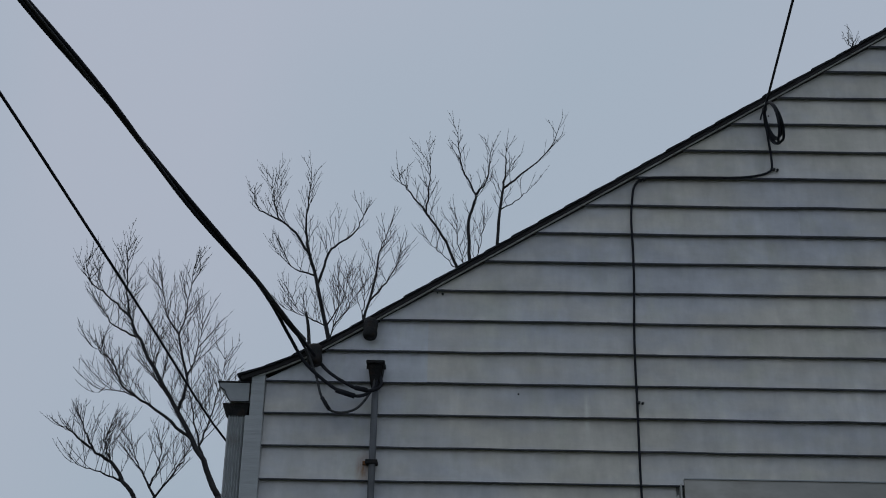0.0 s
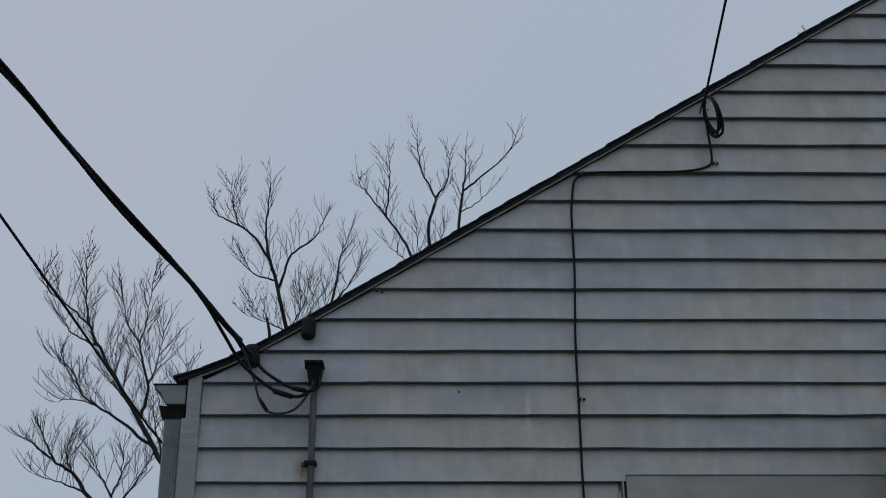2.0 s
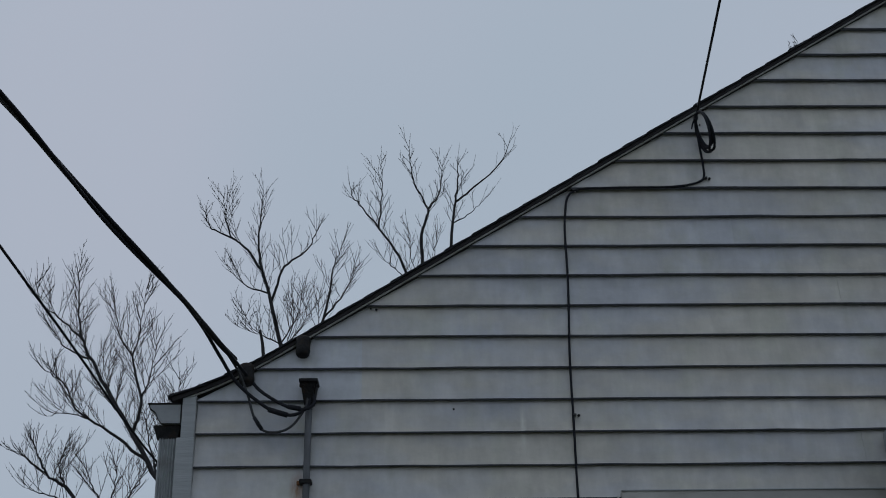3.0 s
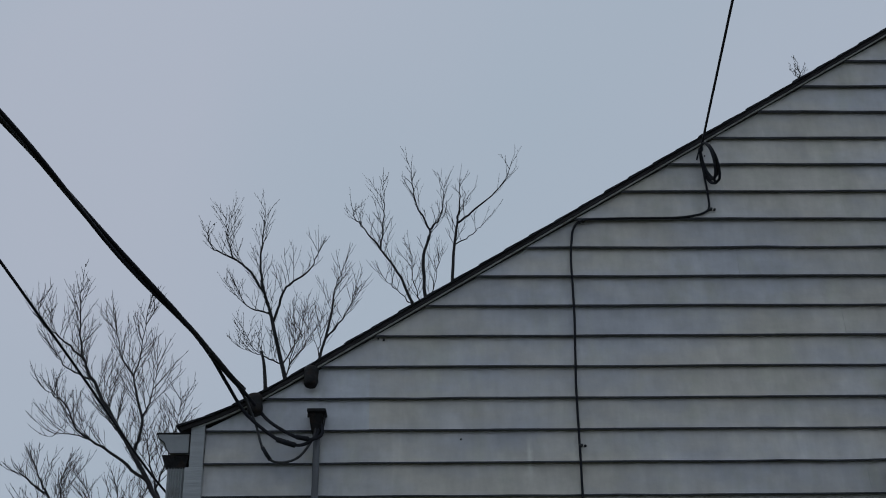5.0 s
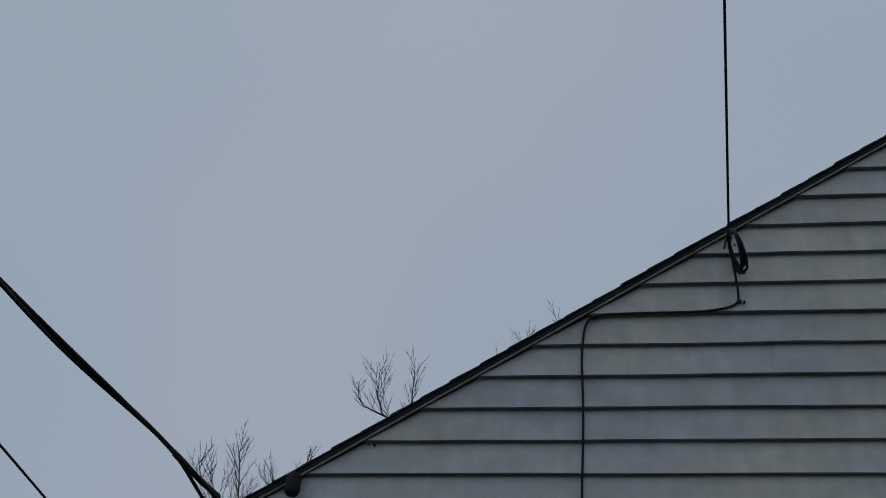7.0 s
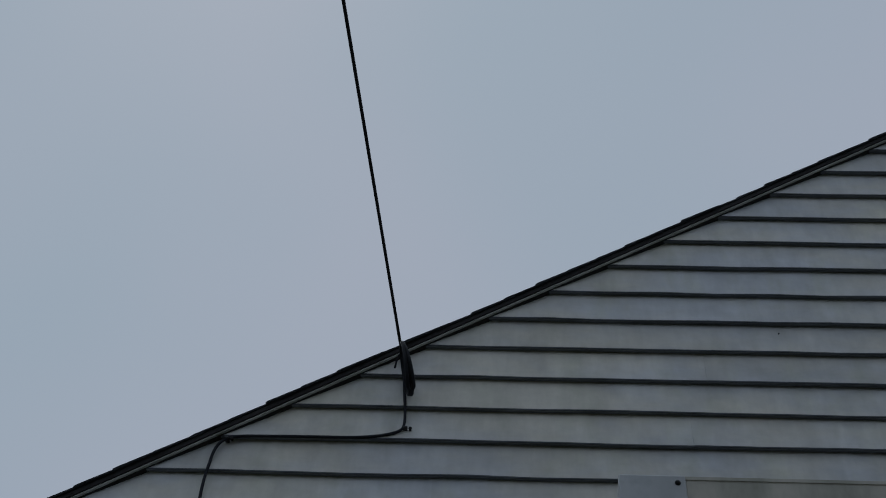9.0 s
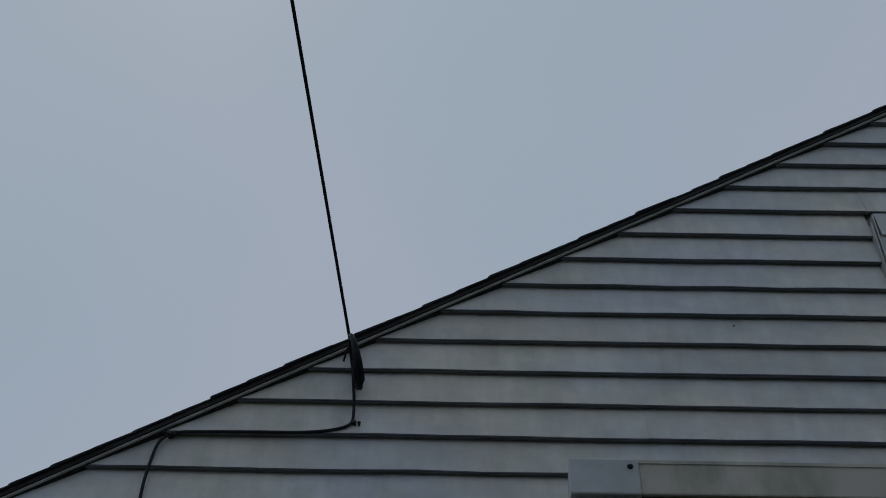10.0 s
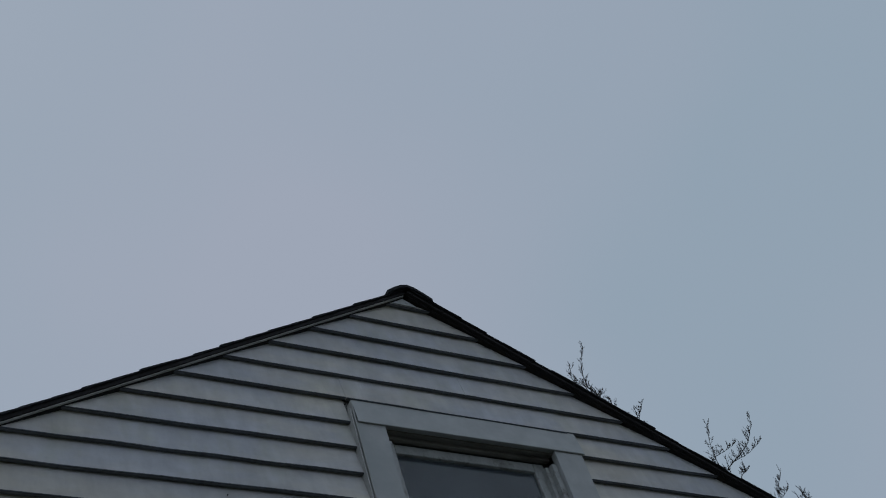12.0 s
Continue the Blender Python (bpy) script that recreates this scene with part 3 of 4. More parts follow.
def knob(name, x, z, r, tall, lean, label):
    """A barrel insulator on a short bracket."""
    k = thing(name, (x, -0.02, z), label, "insulator")
    part("bracket", box(x - r * 0.4, x + r * 0.4, -0.05, -0.006, z - r * 0.5, z + r * 0.5, 0.004), IRON, k)
    axis = Vector((lean, -0.25, -1)).normalized()
    at = Vector((x, -0.062, z)) - axis * tall * 0.5
    lathe("body", [(0, r * 0.80), (0.002, r * 0.90), (0.006, r * 0.99), (tall * 0.25, r), (tall * 0.45, r * 0.95), (tall * 0.55, r * 0.95), (tall * 0.75, r * 0.99), (tall - 0.012, r * 0.92), (tall - 0.003, r * 0.78), (tall, r * 0.6)], at, axis, IRON, k)
    lathe("bolt", [(0, r * 0.25), (0.012, r * 0.25)], at - axis * 0.010, axis, STEEL, k, sides=6)
    return under(k)


knob("insulator", 0.224, 3.232, 0.036, 0.098, 0.1, "dark weathered service insulator below the rake")
knob("insulator", 0.474, 3.362, 0.034, 0.096, 0.0, "dark unused barrel insulator under the rake")

# ---- cables ----
A, DIR = Vector((0.2105, -0.0448, 3.257)), Vector((-0.3118, -1.0, 0.2086)).normalized()
U = DIR.cross(Vector((0, 0, 1))).normalized()
V = DIR.cross(U)
drop = thing("service_drop", (0.215, -0.06, 3.245), "thick black twisted service cable with a bare neutral", "power cable")


def bundle(d):
    """The middle of the twisted cable d metres out; it snakes a little."""
    wave = min(1.0, d / 0.5)
    return A + DIR * d + wave * (U * 0.005 * math.sin(d * 5.2 + 0.6) + V * 0.005 * math.cos(d * 5.2 + 0.6))


def strand(phase, gap, start, lead):
    pts = list(lead)
    d = start
    while d < 16:
        a = phase + 0.716 + 3.0 * (d - 2.15)
        pts.append(bundle(d) + gap * (math.cos(a) * U + math.sin(a) * V))
        d += 0.14
    return pts


tube("conductor", strand(0.0, 0.0095, 0.75, [(0.515, -0.070, 3.135), (0.512, -0.092, 3.085), (0.470, -0.100, 3.045), (0.420, -0.105, 3.035), (0.345, -0.115, 3.055), (0.205, -0.15, 3.160), (0.130, -0.24, 3.265), (0.065, -0.40, 3.362)]), 0.0078, RUBBER, drop, steps=5)
tube("conductor", strand(math.pi, 0.0095, 0.35, [(0.528, -0.080, 3.14), (0.536, -0.095, 3.095), (0.515, -0.102, 3.068), (0.465, -0.10, 3.062), (0.400, -0.10, 3.082), (0.300, -0.09, 3.145), (0.236, -0.085, 3.215)]), 0.0078, RUBBER, drop, steps=5)
tube("neutral", strand(math.pi / 2, 0.0075, 0.45, [(0.505, -0.080, 3.13), (0.496, -0.092, 3.070), (0.440, -0.105, 2.985), (0.375, -0.115, 2.956), (0.312, -0.12, 2.966), (0.272, -0.12, 3.028), (0.240, -0.12, 3.130), (0.190, -0.15, 3.240), (0.120, -0.28, 3.330)]), 0.0056, WIRE, drop, "bare grey neutral wire", steps=5)
for p, q, r in (((0.335, -0.116, 3.058), (0.420, -0.105, 3.034), 0.0125), ((0.475, -0.100, 3.063), (0.420, -0.10, 3.074), 0.0115), ((0.312, -0.12, 2.966), (0.275, -0.12, 3.022), 0.0085)):
    tube("splice_sleeve", [p, q], r, RUBBER, drop, "black splice sleeve", steps=0)
tube("dead_end_clamp", [bundle(0.10) + Vector((0.0, 0, 0.006)), bundle(0.24), bundle(0.44)], 0.0125, IRON, drop, "dark wedge clamp", steps=4)
under(drop)

# thin line to the side of the house
line_dir = Vector((0.141, 0.970, -0.199)).normalized()
far_pt, end = Vector((-0.516, -2.20, 3.41)), Vector((-0.212, 0.30, 2.905))
thin = thing("phone_line", end, "thin black line running to the side wall", "cable")
pts = [Vector((0.0, 0.9, 2.80)), end, end.lerp(far_pt, 0.5)] + [far_pt - line_dir * d for d in (0, 1, 2.5, 4.5, 7, 11, 15)]
tube("wire", pts, 0.0052, RUBBER, thin, steps=5)
lathe("anchor", [(0, 0.012), (0.06, 0.012)], (0.030, 0.90, 2.80), (-1, 0, 0), IRON, thin)
under(thin)

# drop line to the rake, its coil and the run down the siding
hook = Vector((2.370, -0.072, 4.528))
tel = thing("drop_line", hook, "black communication line with a hanging coil, clipped to the siding", "cable")
d2 = Vector((0.0816, 1.0, -0.0896)).normalized()
pts = [hook] + [hook - d2 * d for d in (0.4, 1, 2, 3.5, 5, 7, 10, 15)]
tube("overhead_wire", pts, 0.0058, RUBBER, tel, steps=5)
lathe("hook", [(0, 0.009), (0.03, 0.013), (0.05, 0.008)], (2.375, -0.026, 4.535), (0, -1, 0.1), WIRE, tel, "small metal hook")
# four turns of unequal size, bunched at the hook and splayed below it
coil = []
for i in range(4 * 28 + 1):
    turn = i / 28
    a = 2 * math.pi * turn
    r = 0.093 + 0.009 * math.sin(turn * 2.1 + 0.4)
    out, fall = math.sin(a), 0.5 * (1 - math.cos(a))
    side = 0.008 * (turn - 2.0) * fall * (0.4 + 0.6 * (out < 0))
    coil.append(Vector((2.366 + 0.050 * fall - 0.035 * r * out + side, -0.118 + 0.88 * r * out, 4.532 - 2.0 * r * fall)))
tube("coil", coil, 0.0064, RUBBER, tel, "hanging coil of spare cable", steps=2)
tube("coil_tie", [(2.362, -0.10, 4.515), (2.352, -0.085, 4.498), (2.345, -0.07, 4.470)], 0.004, RUBBER, tel, "loose end of the tie", steps=4)
down = [(2.374, -0.06, 4.535), (2.378, -0.045, 4.46), (2.386, -0.034, 4.38), (2.393, -0.030, 4.30), (2.393, -0.030, 4.235), (2.376, -0.030, 4.208), (2.32, -0.030, 4.188), (2.22, -0.030, 4.176), (2.05, -0.030, 4.174), (1.90, -0.030, 4.172), (1.79, -0.030, 4.168), (1.745, -0.030, 4.152), (1.718, -0.030, 4.115), (1.707, -0.030, 4.05)]
z = 3.95
while z > 0.5:
    down.append((1.702 - 0.012 * (4.0 - z) / 1.0 * (z > 2.95) + (-0.0126 + 0.03 * (2.95 - z)) * (z <= 2.95) + 0.003 * math.sin(z * 9), -0.030, z))
    z -= 0.15
tube("run", down, 0.0056, RUBBER, tel, steps=5)
for x, z in ((2.400, 4.222), (1.752, 4.160), (1.700, 3.046)):
    part("clip", box(x - 0.009, x + 0.007, -0.040, -0.006, z - 0.005, z + 0.005, 0.002), WIRE, tel, "small metal clip")
    lathe("nail", [(0, 0.0045), (0.012, 0.0045), (0.013, 0.007), (0.016, 0.006)], (x + 0.017, -0.022, z - 0.004), (0, -1, 0), IRON, tel, sides=8)
under(tel)

# old nail heads and tabs on the planks
for x, z, r in ((0.803, 3.556, 0.006), (0.778, 3.561, 0.004), (1.157, 3.079, 0.0045), (2.40, 4.52, 0.004), (3.825, 4.722, 0.003), (4.47, 5.335, 0.004)):
    n = lathe("nail", [(0, r), (0.004, r), (0.006, r * 0.6)], (x, -0.018, z), (0, -1, 0), IRON, None, sides=8)
    tagged(n, "old dark nail head in the siding", "nail", "nails in the siding")

# ---- porch ----
porch = thing("enclosed_porch", (3.0, -1.4, 0), "flat-roofed enclosed porch with dirty peeling fascia and dark screens", "porch")
PX, PY, PEND = 2.988, -1.487, 6.6
BACK = Vector((0.09, 1.48, -0.085))


def skew(x, y, z):
    """The roof box leans slightly: lower and further in towards the house."""
    f = (y - PY) / 1.48
    return (x + BACK.x * f * max(0.0, 1 - (x - PX)), y, z + BACK.z * f)


def skew_box(x0, x1, y0, y1, z0, z1, bevel=0.003):
    bm = box(x0, x1, y0, y1, z0, z1, bevel)
    for v in bm.verts:
        v.co = skew(*v.co)
    return bm


part("roof_sheet", skew_box(PX + 0.02, PEND, PY + 0.02, -0.03, 3., 3.03), DECK, porch)
part("soffit", skew_box(PX + 0.02, PEND, PY + 0.02, -0.03, 2.867, 2.885), SOFFIT, porch, "mouldy dark porch soffit")
part("upper_fascia", skew_box(PX + 0.136, PEND, PY - 0.002, PY + 0.02, 2.955, 3.031, 0.004), FASCIA, porch, "dirty beige metal fascia")
part("fascia_lip", skew_box(PX + 0.136, PEND, PY - 0.0045, PY - 0.0025, 3.027, 3.0355, 0.0005), FASCIA, porch)
part("drip_gap", skew_box(PX + 0.136, PEND, PY + 0.006, PY + 0.022, 2.931, 2.9545, 0), NEAR_BLACK, porch, "black gap under the fascia")
part("lower_fascia", skew_box(PX + 0.136, PEND, PY + 0.002, PY + 0.021, 2.863, 2.935, 0.003), BOARD, porch, "white peeling board with black moss along its top")
part("lower_edge", skew_box(PX + 0.136, PEND, PY + 0.008, PY + 0.06, 2.852, 2.8625, 0.002), NEAR_BLACK, porch)
# side fascia
part("side_fascia", skew_box(PX, PX + 0.018, PY + 0.10, -0.03, 2.953, 3.034, 0.003), CAP, porch)
part("side_fascia", skew_box(PX + 0.006, PX + 0.02, PY + 0.10, -0.03, 2.86, 2.943, 0.003), CAP, porch)
part("side_gap", skew_box(PX + 0.010, PX + 0.02, PY + 0.10, -0.03, 2.943, 2.953, 0), NEAR_BLACK, porch)
# corner caps
for z0, z1, dx in ((2.951, 3.037, 0.0), (2.86, 2.941, 0.004)):
    bm = bmesh.new()
    add_box(bm, PX - 0.003 + dx, PX + 0.138, PY - 0.007 + dx, PY + 0.022, z0, z1, 0.004)
    add_box(bm, PX - 0.003 + dx, PX + 0.022, PY + 0.0222, PY + 0.13, z0, z1, 0.003)
    for v in bm.verts:
        v.co = skew(*v.co)
    part("corner_cap", bm, CAP, porch, "grey metal corner cap")
for x, z, r in ((PX + 0.120, 3.017, 0.0062), (PX + 0.127, 2.925, 0.0062), (PX + 0.175, 2.882, 0.003)):
    lathe("screw", [(0, r), (0.005, r), (0.008, r * 0.5)], (x, PY - 0.004, z), (0, -1, 0), IRON, porch, sides=10)
for y, z in ((PY + 0.09, 2.985), (PY + 0.12, 2.9), (PY + 0.16, 2.885)):
    p = skew(PX, y, z)
    lathe("screw", [(0, 0.006), (0.006, 0.006), (0.010, 0.003)], (p[0] - 0.001, p[1], p[2]), (-1, 0, 0), IRON, porch, sides=10)
# moss hanging from the gap over the white board
bm = bmesh.new()


def drip(bm, x, top, length, width):
    """A ragged tapering run of moss."""
    n = max(2, int(length / 0.0034))
    x0 = x
    for j in range(n):
        f = j / n
        z = top - length * f
        w = width * (1 - 0.8 * f) * rng.uniform(0.5, 1.2)
        x0 += rng.gauss(0, 0.0011)
        if rng.random() < 0.18 + 0.45 * f:
            continue
        d = PY - rng.uniform(0.0003, 0.0016)
        k = rng.uniform(0.0014, 0.0034)
        ring = [(x0 - w, z), (x0 - w * 0.3, z + k), (x0 + w * rng.uniform(0.4, 1), z + k * 0.4), (x0 + w * 0.7, z - k * 0.7), (x0 - w * 0.2, z - k)]
        add_prism(bm, [(q[0], d, q[1]) for q in ring], [(q[0], PY + 0.003, q[1]) for q in ring])


for i in range(300):
    drip(bm, PX + 0.15 + 2.2 * rng.random(), 2.936, rng.uniform(0.003, 0.012), rng.uniform(0.0012, 0.0035))
x = PX + 0.30
while x < PX + 2.3:
    size = rng.uniform(0.3, 1.0)
    for i in range(int(14 + 46 * size)):
        dx = rng.gauss(0, 0.010 + 0.012 * size)
        reach = (0.014 + 0.066 * size * rng.random()) * math.exp(-(dx / 0.03) ** 2)
        drip(bm, x + dx, 2.936, reach, rng.uniform(0.0003, 0.0012))
    x += rng.uniform(0.035, 0.13)
part("moss", bm, MOSS, porch, "black moss streaks")["kind"] = "stuff"
# ribbed post, screens and low wall
bm = bmesh.new()
ring = []
for i in range(17):
    ring.append((3.138 + 0.092 * i / 16, -1.450 - (0.004 if i % 4 in (1, 2) else 0.0)))
ring += [(3.230, -1.38), (3.138, -1.38)]
add_prism(bm, [(x, y, 0.1) for x, y in ring], [(x, y, 2.849) for x, y in ring])
part("post", bm, CAP, porch, "ribbed pale metal post")
lathe("screw", [(0, 0.007), (0.008, 0.005)], (3.186, -1.453, 2.832), (0, -1, 0), IRON, porch, sides=8)
for i in range(7):
    x0 = 3.256 + 0.46 * i
    f = new("screen_frame")
    f.parent = porch
    part("stile", box(x0, x0 + 0.030, -1.458, -1.428, 0.75, 2.825, 0.003), BOARD, f)
    part("stile", box(x0 + 0.205, x0 + 0.235, -1.458, -1.428, 0.75, 2.825, 0.003), BOARD, f)
    part("stile", box(x0 + 0.42, x0 + 0.445, -1.458, -1.428, 0.75, 2.825, 0.003), BOARD, f)
    part("rail", box(x0, x0 + 0.445, -1.462, -1.424, 2.8255, 2.846, 0.003), BOARD, f)
    part("screen", box(x0 + 0.03, x0 + 0.42, -1.416, -1.412, 0.75, 2.823, 0), SCREEN, f, "dark insect screen")
part("low_wall", box(3.15, PEND, -1.465, -1.40, 0, 0.75, 0), BLOCK, porch)
part("end_wall", box(PEND - 0.06, PEND, -1.398, -0.03, 0, 2.78, 0), BLOCK, porch)
part("porch_floor", box(3.15, PEND - 0.061, -1.398, -0.03, 0, 0.5, 0), BLOCK, porch)
under(porch)

# ---- bare trees ----
LEFT_LIMBS = [
    (0.085, (-7.64, 9.41), (-8.79, 11.46), (-10.68, 14.49), (-11.59, 16.22), (-11.96, 19.10)),
    (0.05, (-8.79, 11.46), (-10.01, 12.37), (-11.43, 13.35), (-11.97, 14.24), (-13.08, 15.14)),
    (0.022, (-11.06, 13.02), (-11.85, 13.25), (-12.60, 13.16)),
    (0.035, (-11.08, 15.18), (-12.15, 15.74), (-12.81, 16.55)),
    (0.035, (-11.45, 15.98), (-12.39, 16.79), (-13.20, 17.44), (-13.53, 18.46)),
    (0.05, (-9.26, 12.50), (-9.18, 13.61), (-9.64, 15.20), (-9.53, 16.25), (-9.35, 18.53)),
    (0.028, (-9.67, 15.43), (-10.20, 16.24), (-10.53, 17.78)),
    (0.03, (-9.23, 13.78), (-8.87, 14.64), (-8.75, 16.26)),
    (0.035, (-8.23, 10.67), (-8.80, 12.17), (-9.05, 13.62)),
    (0.03, (-8.61, 11.30), (-8.09, 12.74), (-7.79, 14.89)),
    (0.025, (-9.88, 13.15), (-10.38, 13.82), (-10.44, 15.42)),
]
LOW_LIMBS = [
    (0.06, (-10.80, 9.46), (-11.62, 10.52), (-12.39, 11.04), (-13.24, 11.69), (-13.79, 12.12)),
    (0.03, (-11.92, 10.73), (-12.09, 11.38), (-11.98, 12.15)),
    (0.03, (-11.30, 10.09), (-12.31, 10.39), (-13.44, 10.75)),
    (0.03, (-12.62, 11.15), (-12.89, 11.92), (-13.22, 12.58)),
    (0.035, (-10.05, 9.47), (-10.71, 10.53), (-11.28, 11.72)),
    (0.03, (-10.31, 9.89), (-10.03, 10.76), (-10.05, 11.97)),
    (0.03, (-9.62, 9.48), (-9.30, 10.56), (-8.95, 11.32)),
]
MID_LIMBS = [
    (0.07, (-2.95, 12.10), (-3.47, 14.14), (-3.85, 15.61), (-3.90, 16.48), (-3.79, 18.03)),
    (0.045, (-3.88, 15.23), (-4.51, 16.09), (-5.37, 16.59), (-5.72, 17.35)),
    (0.025, (-4.82, 16.34), (-4.99, 17.10), (-5.10, 17.75)),
    (0.045, (-3.42, 14.26), (-3.08, 15.25), (-2.42, 15.81), (-2.05, 16.64)),
    (0.045, (-2.10, 12.70), (-1.73, 14.53), (-1.64, 15.27), (-1.30, 16.27)),
    (0.028, (-1.70, 13.81), (-1.22, 14.54), (-0.96, 15.53)),
    (0.03, (-3.67, 14.50), (-4.25, 14.73), (-4.77, 15.59)),
    (0.022, (-3.06, 12.84), (-2.66, 13.79), (-2.54, 14.89)),
    (0.022, (-2.60, 12.6), (-2.79, 13.6), (-2.85, 14.5)),
    (0.022, (-3.23, 12.83), (-3.87, 13.30), (-4.35, 13.94)),
    (0.02, (-2.75, 12.75), (-2.45, 13.60), (-2.40, 14.40)),
    (0.02, (-2.30, 13.0), (-2.05, 13.9), (-2.0, 14.7)),
    (0.02, (-3.35, 12.6), (-3.75, 13.2), (-4.6, 13.5)),
]
RIGHT_LIMBS = [
    (0.05, (1.05, 12.6), (0.31, 14.15), (-0.21, 14.92), (-0.75, 15.59), (-0.97, 16.10)),
    (0.03, (-0.09, 14.75), (-0.06, 15.94), (-0.08, 16.98)),
    (0.06, (1.05, 12.6), (1.04, 14.60), (1.17, 15.39), (0.79, 16.30), (0.67, 17.46)),
    (0.034, (1.17, 15.39), (1.50, 15.85), (1.67, 17.13)),
    (0.055, (1.68, 13.2), (1.89, 15.18), (1.99, 15.97), (2.02, 16.90)),
    (0.034, (1.99, 15.46), (2.56, 16.09), (3.19, 16.68), (3.62, 17.75)),
    (0.02, (1.89, 14.84), (2.45, 15.30), (2.87, 15.76)),
    (0.02, (0.75, 13.1), (0.22, 13.7), (-0.24, 14.2)),
    (0.02, (1.05, 13.0), (0.75, 13.9), (0.65, 14.9)),
    (0.02, (1.05, 13.0), (1.35, 13.9), (1.45, 14.8)),
]
FAR_LIMBS = [
    (0.05, (12.79, 12.21), (12.73, 12.54), (12.61, 12.75), (12.59, 13.04), (12.79, 13.58)),
    (0.03, (12.75, 12.49), (12.77, 12.96), (12.86, 13.16)),
    (0.02, (12.84, 12.39), (12.86, 12.68), (12.99, 12.80)),
    (0.02, (12.61, 12.75), (12.37, 12.82), (12.31, 12.98)),
    (0.04, (14.58, 11.33), (14.71, 11.56), (15.23, 11.98), (15.52, 12.38), (15.62, 12.67)),
    (0.02, (14.91, 11.70), (15.32, 11.94), (15.71, 12.23)),
    (0.03, (14.71, 11.34), (14.57, 11.70), (14.62, 12.11), (14.74, 12.45)),
    (0.02, (14.54, 11.76), (14.85, 11.92), (15.12, 12.08)),
    (0.02, (14.96, 11.49), (15.25, 11.70), (15.41, 11.84)),
    (0.02, (13.39, 12.07), (13.44, 12.33), (13.69, 12.75)),
    (0.02, (15.42, 11.01), (15.53, 11.30), (15.67, 11.56)),
    (0.02, (15.50, 11.02), (15.71, 11.27), (15.92, 11.46)),
    (0.02, (16.01, 10.98), (16.23, 11.23), (16.37, 11.41)),
    (0.02, (15.87, 10.96), (15.98, 11.30)),
    (0.02, (13.14, 12.16), (13.13, 12.33)),
    (0.02, (12.95, 12.30), (12.98, 12.70), (13.02, 13.05)),
    (0.02, (13.05, 12.25), (13.12, 12.60), (13.20, 12.85)),
]
RR_LIMBS = [
    (0.03, (15.6, 25.95), (15.85, 26.8), (15.85, 27.85)),
    (0.02, (16.0, 26.7), (15.6, 27.2)),
    (0.02, (16.0, 26.7), (16.0, 27.35)),
]


def grow(rng, verts, faces, plump, start, heading, length, r, level, room):
    """A slender shoot that bends upward and carries finer shoots and buds on alternate sides."""
    n = (9, 6, 4)[level]
    wob, rise = (0.055, 0.06, 0.05)[level], (0.17, 0.26, 0.3)[level]
    path, d = [start], heading.normalized()
    for i in range(n):
        d = (d + Vector((rng.gauss(0, wob), rng.gauss(0, wob), rise * (1.05 - d.z)))).normalized()
        path.append(path[-1] + d * length / n)
    tube_data(verts, faces, path, [r * (1 - 0.62 * i / n) for i in range(n + 1)], 4 if level == 0 else 3)
    turn = rng.choice((-1, 1))

    def on_side(t):
        i = min(n - 1, int(t * n))
        e = (path[i + 1] - path[i]).normalized()
        out = Vector((e.z * turn, rng.uniform(-0.7, 0.7), -e.x * turn)).normalized()
        return path[i].lerp(path[i + 1], t * n - i), e, out

    if level < 2:
        count = int(length / (room * (1.15, 1.9)[level]) * rng.uniform(0.7, 1.3))
        for c in range(count):
            t = min(0.94, 0.15 + 0.8 * (c + rng.uniform(0.1, 0.9)) / count)
            turn = -turn
            p, e, out = on_side(t)
            share = rng.uniform(0.35, 0.72) if level == 0 else rng.uniform(0.10, 0.26)
            grow(rng, verts, faces, plump, p, e + out * rng.uniform(0.35, 0.65) + Vector((0, 0, 0.12)), length * share * (1.25 - 0.7 * t), r * 0.72, level + 1, room)
    # buds
    count = int(length / room * 1.6) + 1
    for c in range(count):
        turn = -turn
        p, e, out = on_side(min(0.999, 0.2 + 0.8 * (c + 0.9 * rng.random()) / count))
        b = (e + out * 0.5).normalized()
        k = plump * r * rng.uniform(0.5, 1.1)
        tube_data(verts, faces, [p, p + b * 2.4 * k, p + b * 5.5 * k], [r * 0.35, k, k * 0.2], 3)


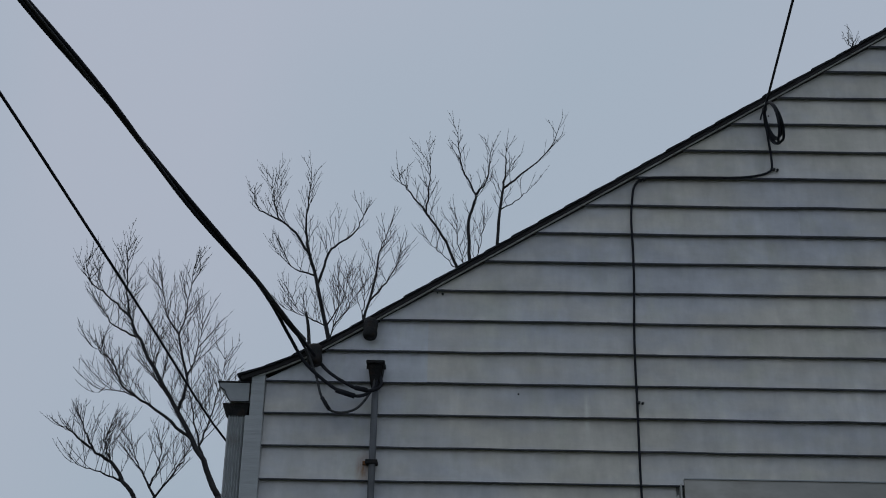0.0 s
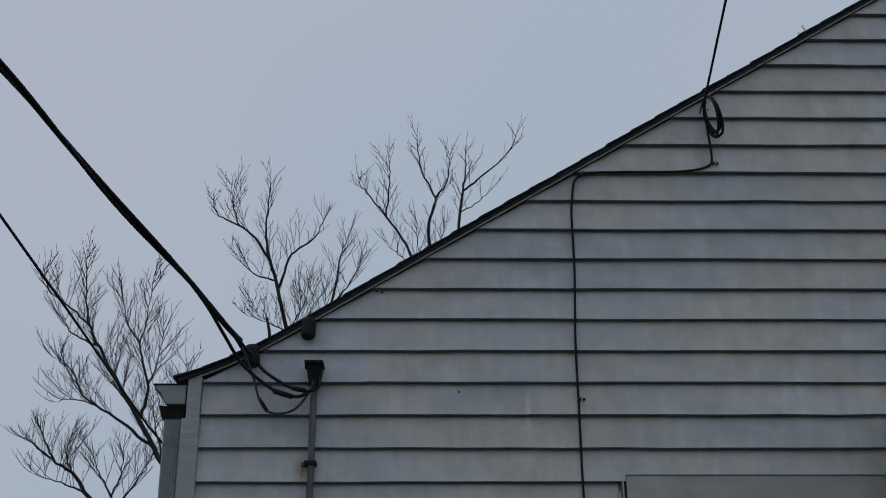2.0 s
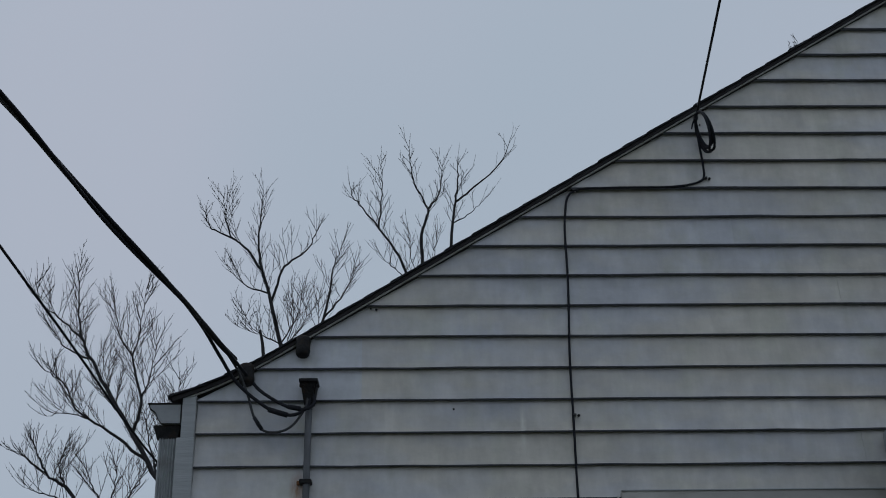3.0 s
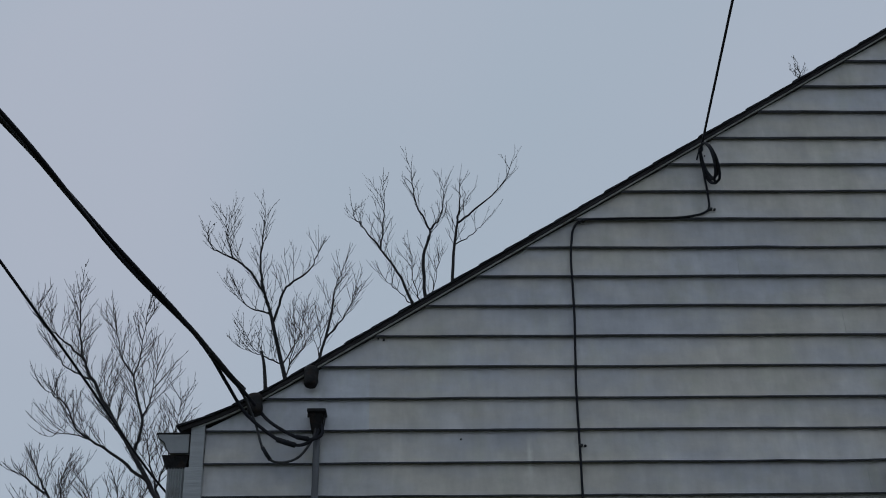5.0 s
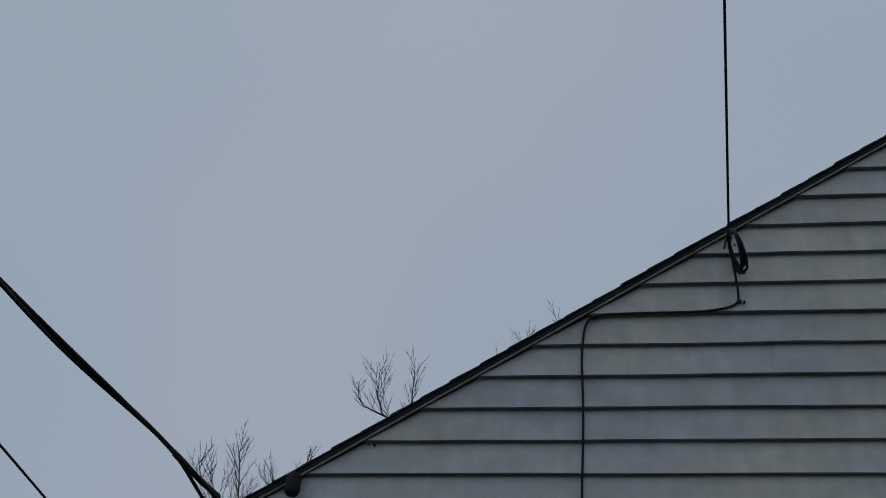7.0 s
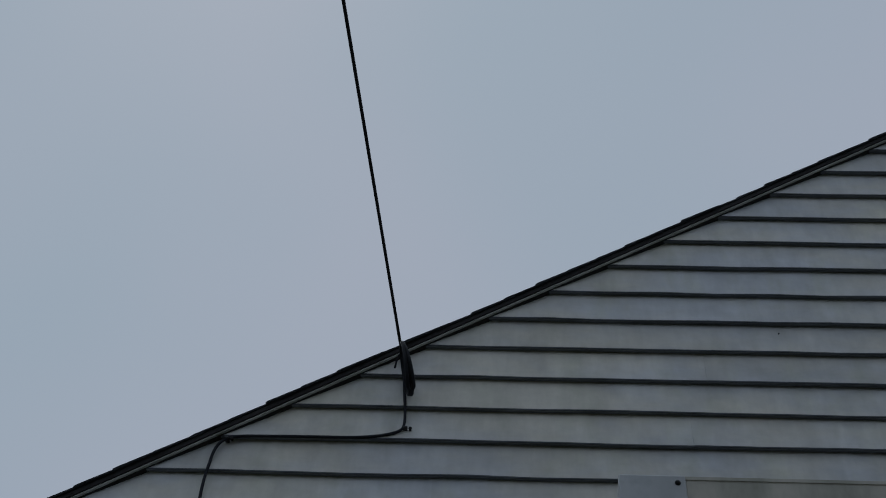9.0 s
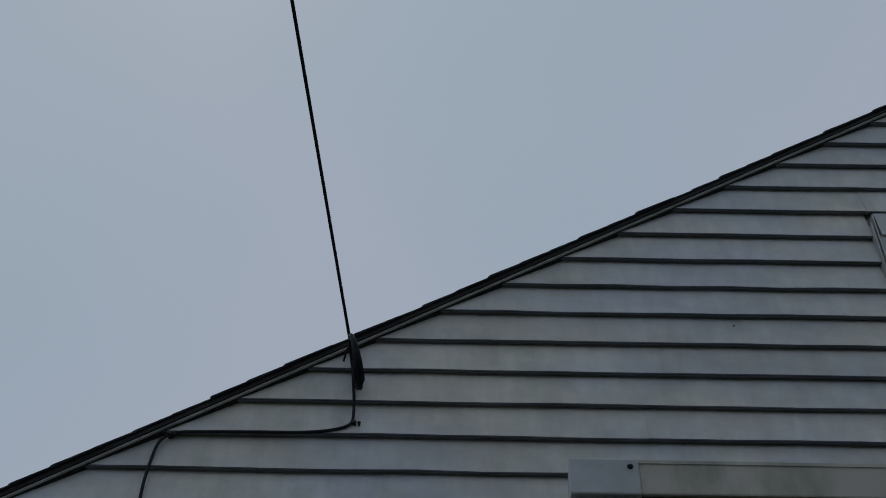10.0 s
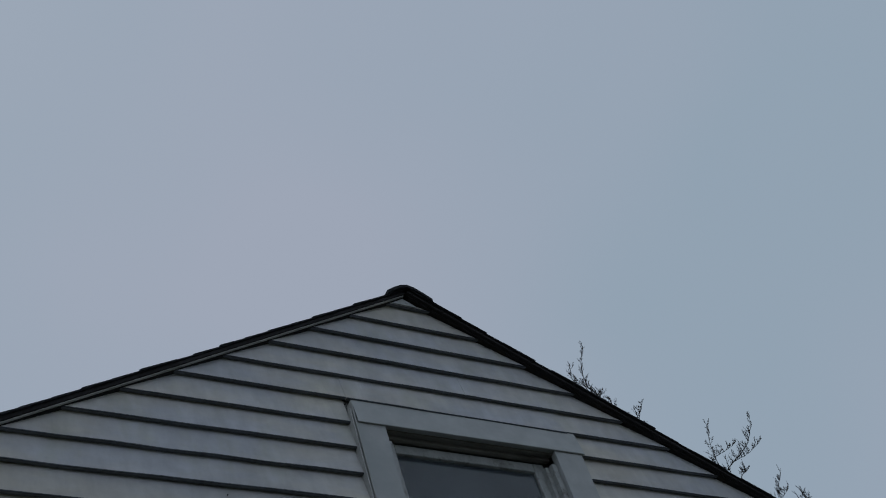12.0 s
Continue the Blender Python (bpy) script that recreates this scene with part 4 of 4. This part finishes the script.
def bare_tree(limbs, depth, label, seed, twig_len=1.1, twig_r=0.0068, plump=1.3, gap=0.26, room=0.3, foot=None, sparse=()):
    rng = random.Random(seed)
    base = Vector((foot if foot is not None else limbs[0][1][0] + 0.4, depth, 0))
    tree = thing("bare_tree", base, label, "tree", "bare trees behind the house")
    lv, lf, tv, tf = [], [], [], []
    stem = None
    for j, (r, *pts) in enumerate(limbs):
        r = r * (depth / 27 if depth > 20 else 0.28)
        lean = rng.uniform(-0.35, 0.35)
        ctrl = [Vector((x, depth + lean * i / len(pts), z)) for i, (x, z) in enumerate(pts)]
        if j == 0:
            stem = ctrl[0]
            low = [base, base.lerp(stem, 0.35) + Vector((0.12, 0.1, 0)), base.lerp(stem, 0.7) + Vector((-0.05, 0, 0))]
            path = smooth_path(low + [stem], 8)
            tube_data(lv, lf, path, [r * (2.4 - 1.35 * i / (len(path) - 1)) for i in range(len(path))], 10)
        elif min((ctrl[0] - q).length for q in spine) < 0.018 * depth:
            ctrl[0] = min(spine, key=lambda q: (ctrl[0] - q).length).copy()
        else:
            path = smooth_path([base.lerp(stem, 0.8 if depth > 20 else 0.35), base.lerp(stem, 0.9 if depth > 20 else 0.5).lerp(ctrl[0], 0.5 if depth > 20 else 0.7) + Vector((0, 0.1, -0.15 if depth > 20 else -0.9)), ctrl[0]], 6)
            tube_data(lv, lf, path, [r * 1.3] * len(path), 6)
        ctrl[-1] = ctrl[-2].lerp(ctrl[-1], 0.82)
        path = smooth_path(ctrl, 6)
        for q in path[1:]:
            q += Vector((rng.gauss(0, 1), rng.gauss(0, 1), rng.gauss(0, 1))) * 0.0006 * depth
        if j == 0:
            spine = []
        spine += path
        n = len(path)
        tube_data(lv, lf, path, [max(0.006 if depth > 20 else 0.003, r * (1 - 0.85 * i / (n - 1))) for i in range(n)], 6)
        run, want = 0.0, gap * 0.8
        for i in range(1, n):
            seg = path[i] - path[i - 1]
            run += seg.length
            while run > want:
                want += gap * rng.uniform(0.6, 1.5) * (3.5 if j in sparse else 1)
                frac = i / n
                if r > 0.045 and frac < 0.25:
                    continue
                side = Vector((rng.choice((-1, 1)) * rng.uniform(0.4, 1.0), rng.uniform(-0.7, 0.7), rng.uniform(-0.1, 0.6)))
                grow(rng, tv, tf, plump, path[i], seg.normalized() * 0.55 + side * 0.7 + Vector((0, 0, 0.35)), twig_len * rng.uniform(0.45, 1.2) * (1.15 - 0.6 * frac), twig_r, 0, room)
        for c in range(3):
            tip = (path[-1] - path[-2]).normalized() + Vector((rng.uniform(-0.2, 0.2), rng.uniform(-0.2, 0.2), 0.05)) + Vector(((c % 2 - 0.5) * 0.5 * (c > 0), 0, 0))
            grow(rng, tv, tf, plump, path[-1 - 2 * c], tip, twig_len * rng.uniform(0.4, 0.7), twig_r * 0.85, 1, room)
    tube_mesh("trunk", lv, lf, BARK, tree)
    tube_mesh("crown", tv, tf, TWIG, tree)
    return under(tree)


bare_tree(LEFT_LIMBS, 38.0, "bare winter tree with fine upright twigs beside the house", 3, 1.75, 0.0148, 0.9, 0.165, 0.28, foot=-6.4)
bare_tree(LOW_LIMBS, 38.6, "smaller bare tree with spreading twigs", 5, 1.6, 0.0148, 0.9, 0.18, 0.28, foot=-9.6)
bare_tree(MID_LIMBS, 29.0, "bare tree with forked limbs rising behind the roof", 8, 1.15, 0.0102, 0.9, 0.16, 0.22, foot=-2.6)
bare_tree(RIGHT_LIMBS, 25.0, "bare tree with long wandering limbs behind the roof", 11, 0.95, 0.0086, 0.9, 0.18, 0.2, foot=1.0, sparse=(5, 6))
bare_tree(FAR_LIMBS, 6.0, "budding bare tree top behind the far roof slope", 14, 0.185, 0.0028, 2.3, 0.042, 0.05, foot=13.4)
bare_tree(RR_LIMBS, 36.0, "tip of a bare tree over the ridge", 17, 0.6, 0.0100, 1.8, 0.3, 0.25, foot=16)

# broken dead stem between the trees
snag = thing("dead_tree", (-3.0, 29.0, 0), "dead broken tree stem standing among the bare trees", "tree", "bare trees behind the house")
verts, faces = [], []
path = smooth_path([(-3.0, 29.0, 0), (-3.2, 29.0, 5.0), (-3.45, 29.0, 10.0), (-3.62, 29.0, 12.5), (-3.75, 29.0, 13.3)], 5)
tube_data(verts, faces, path, [0.11 - 0.075 * i / (len(path) - 1) for i in range(len(path))], 8)
tube_mesh("trunk", verts, faces, BARK, snag)
under(snag)
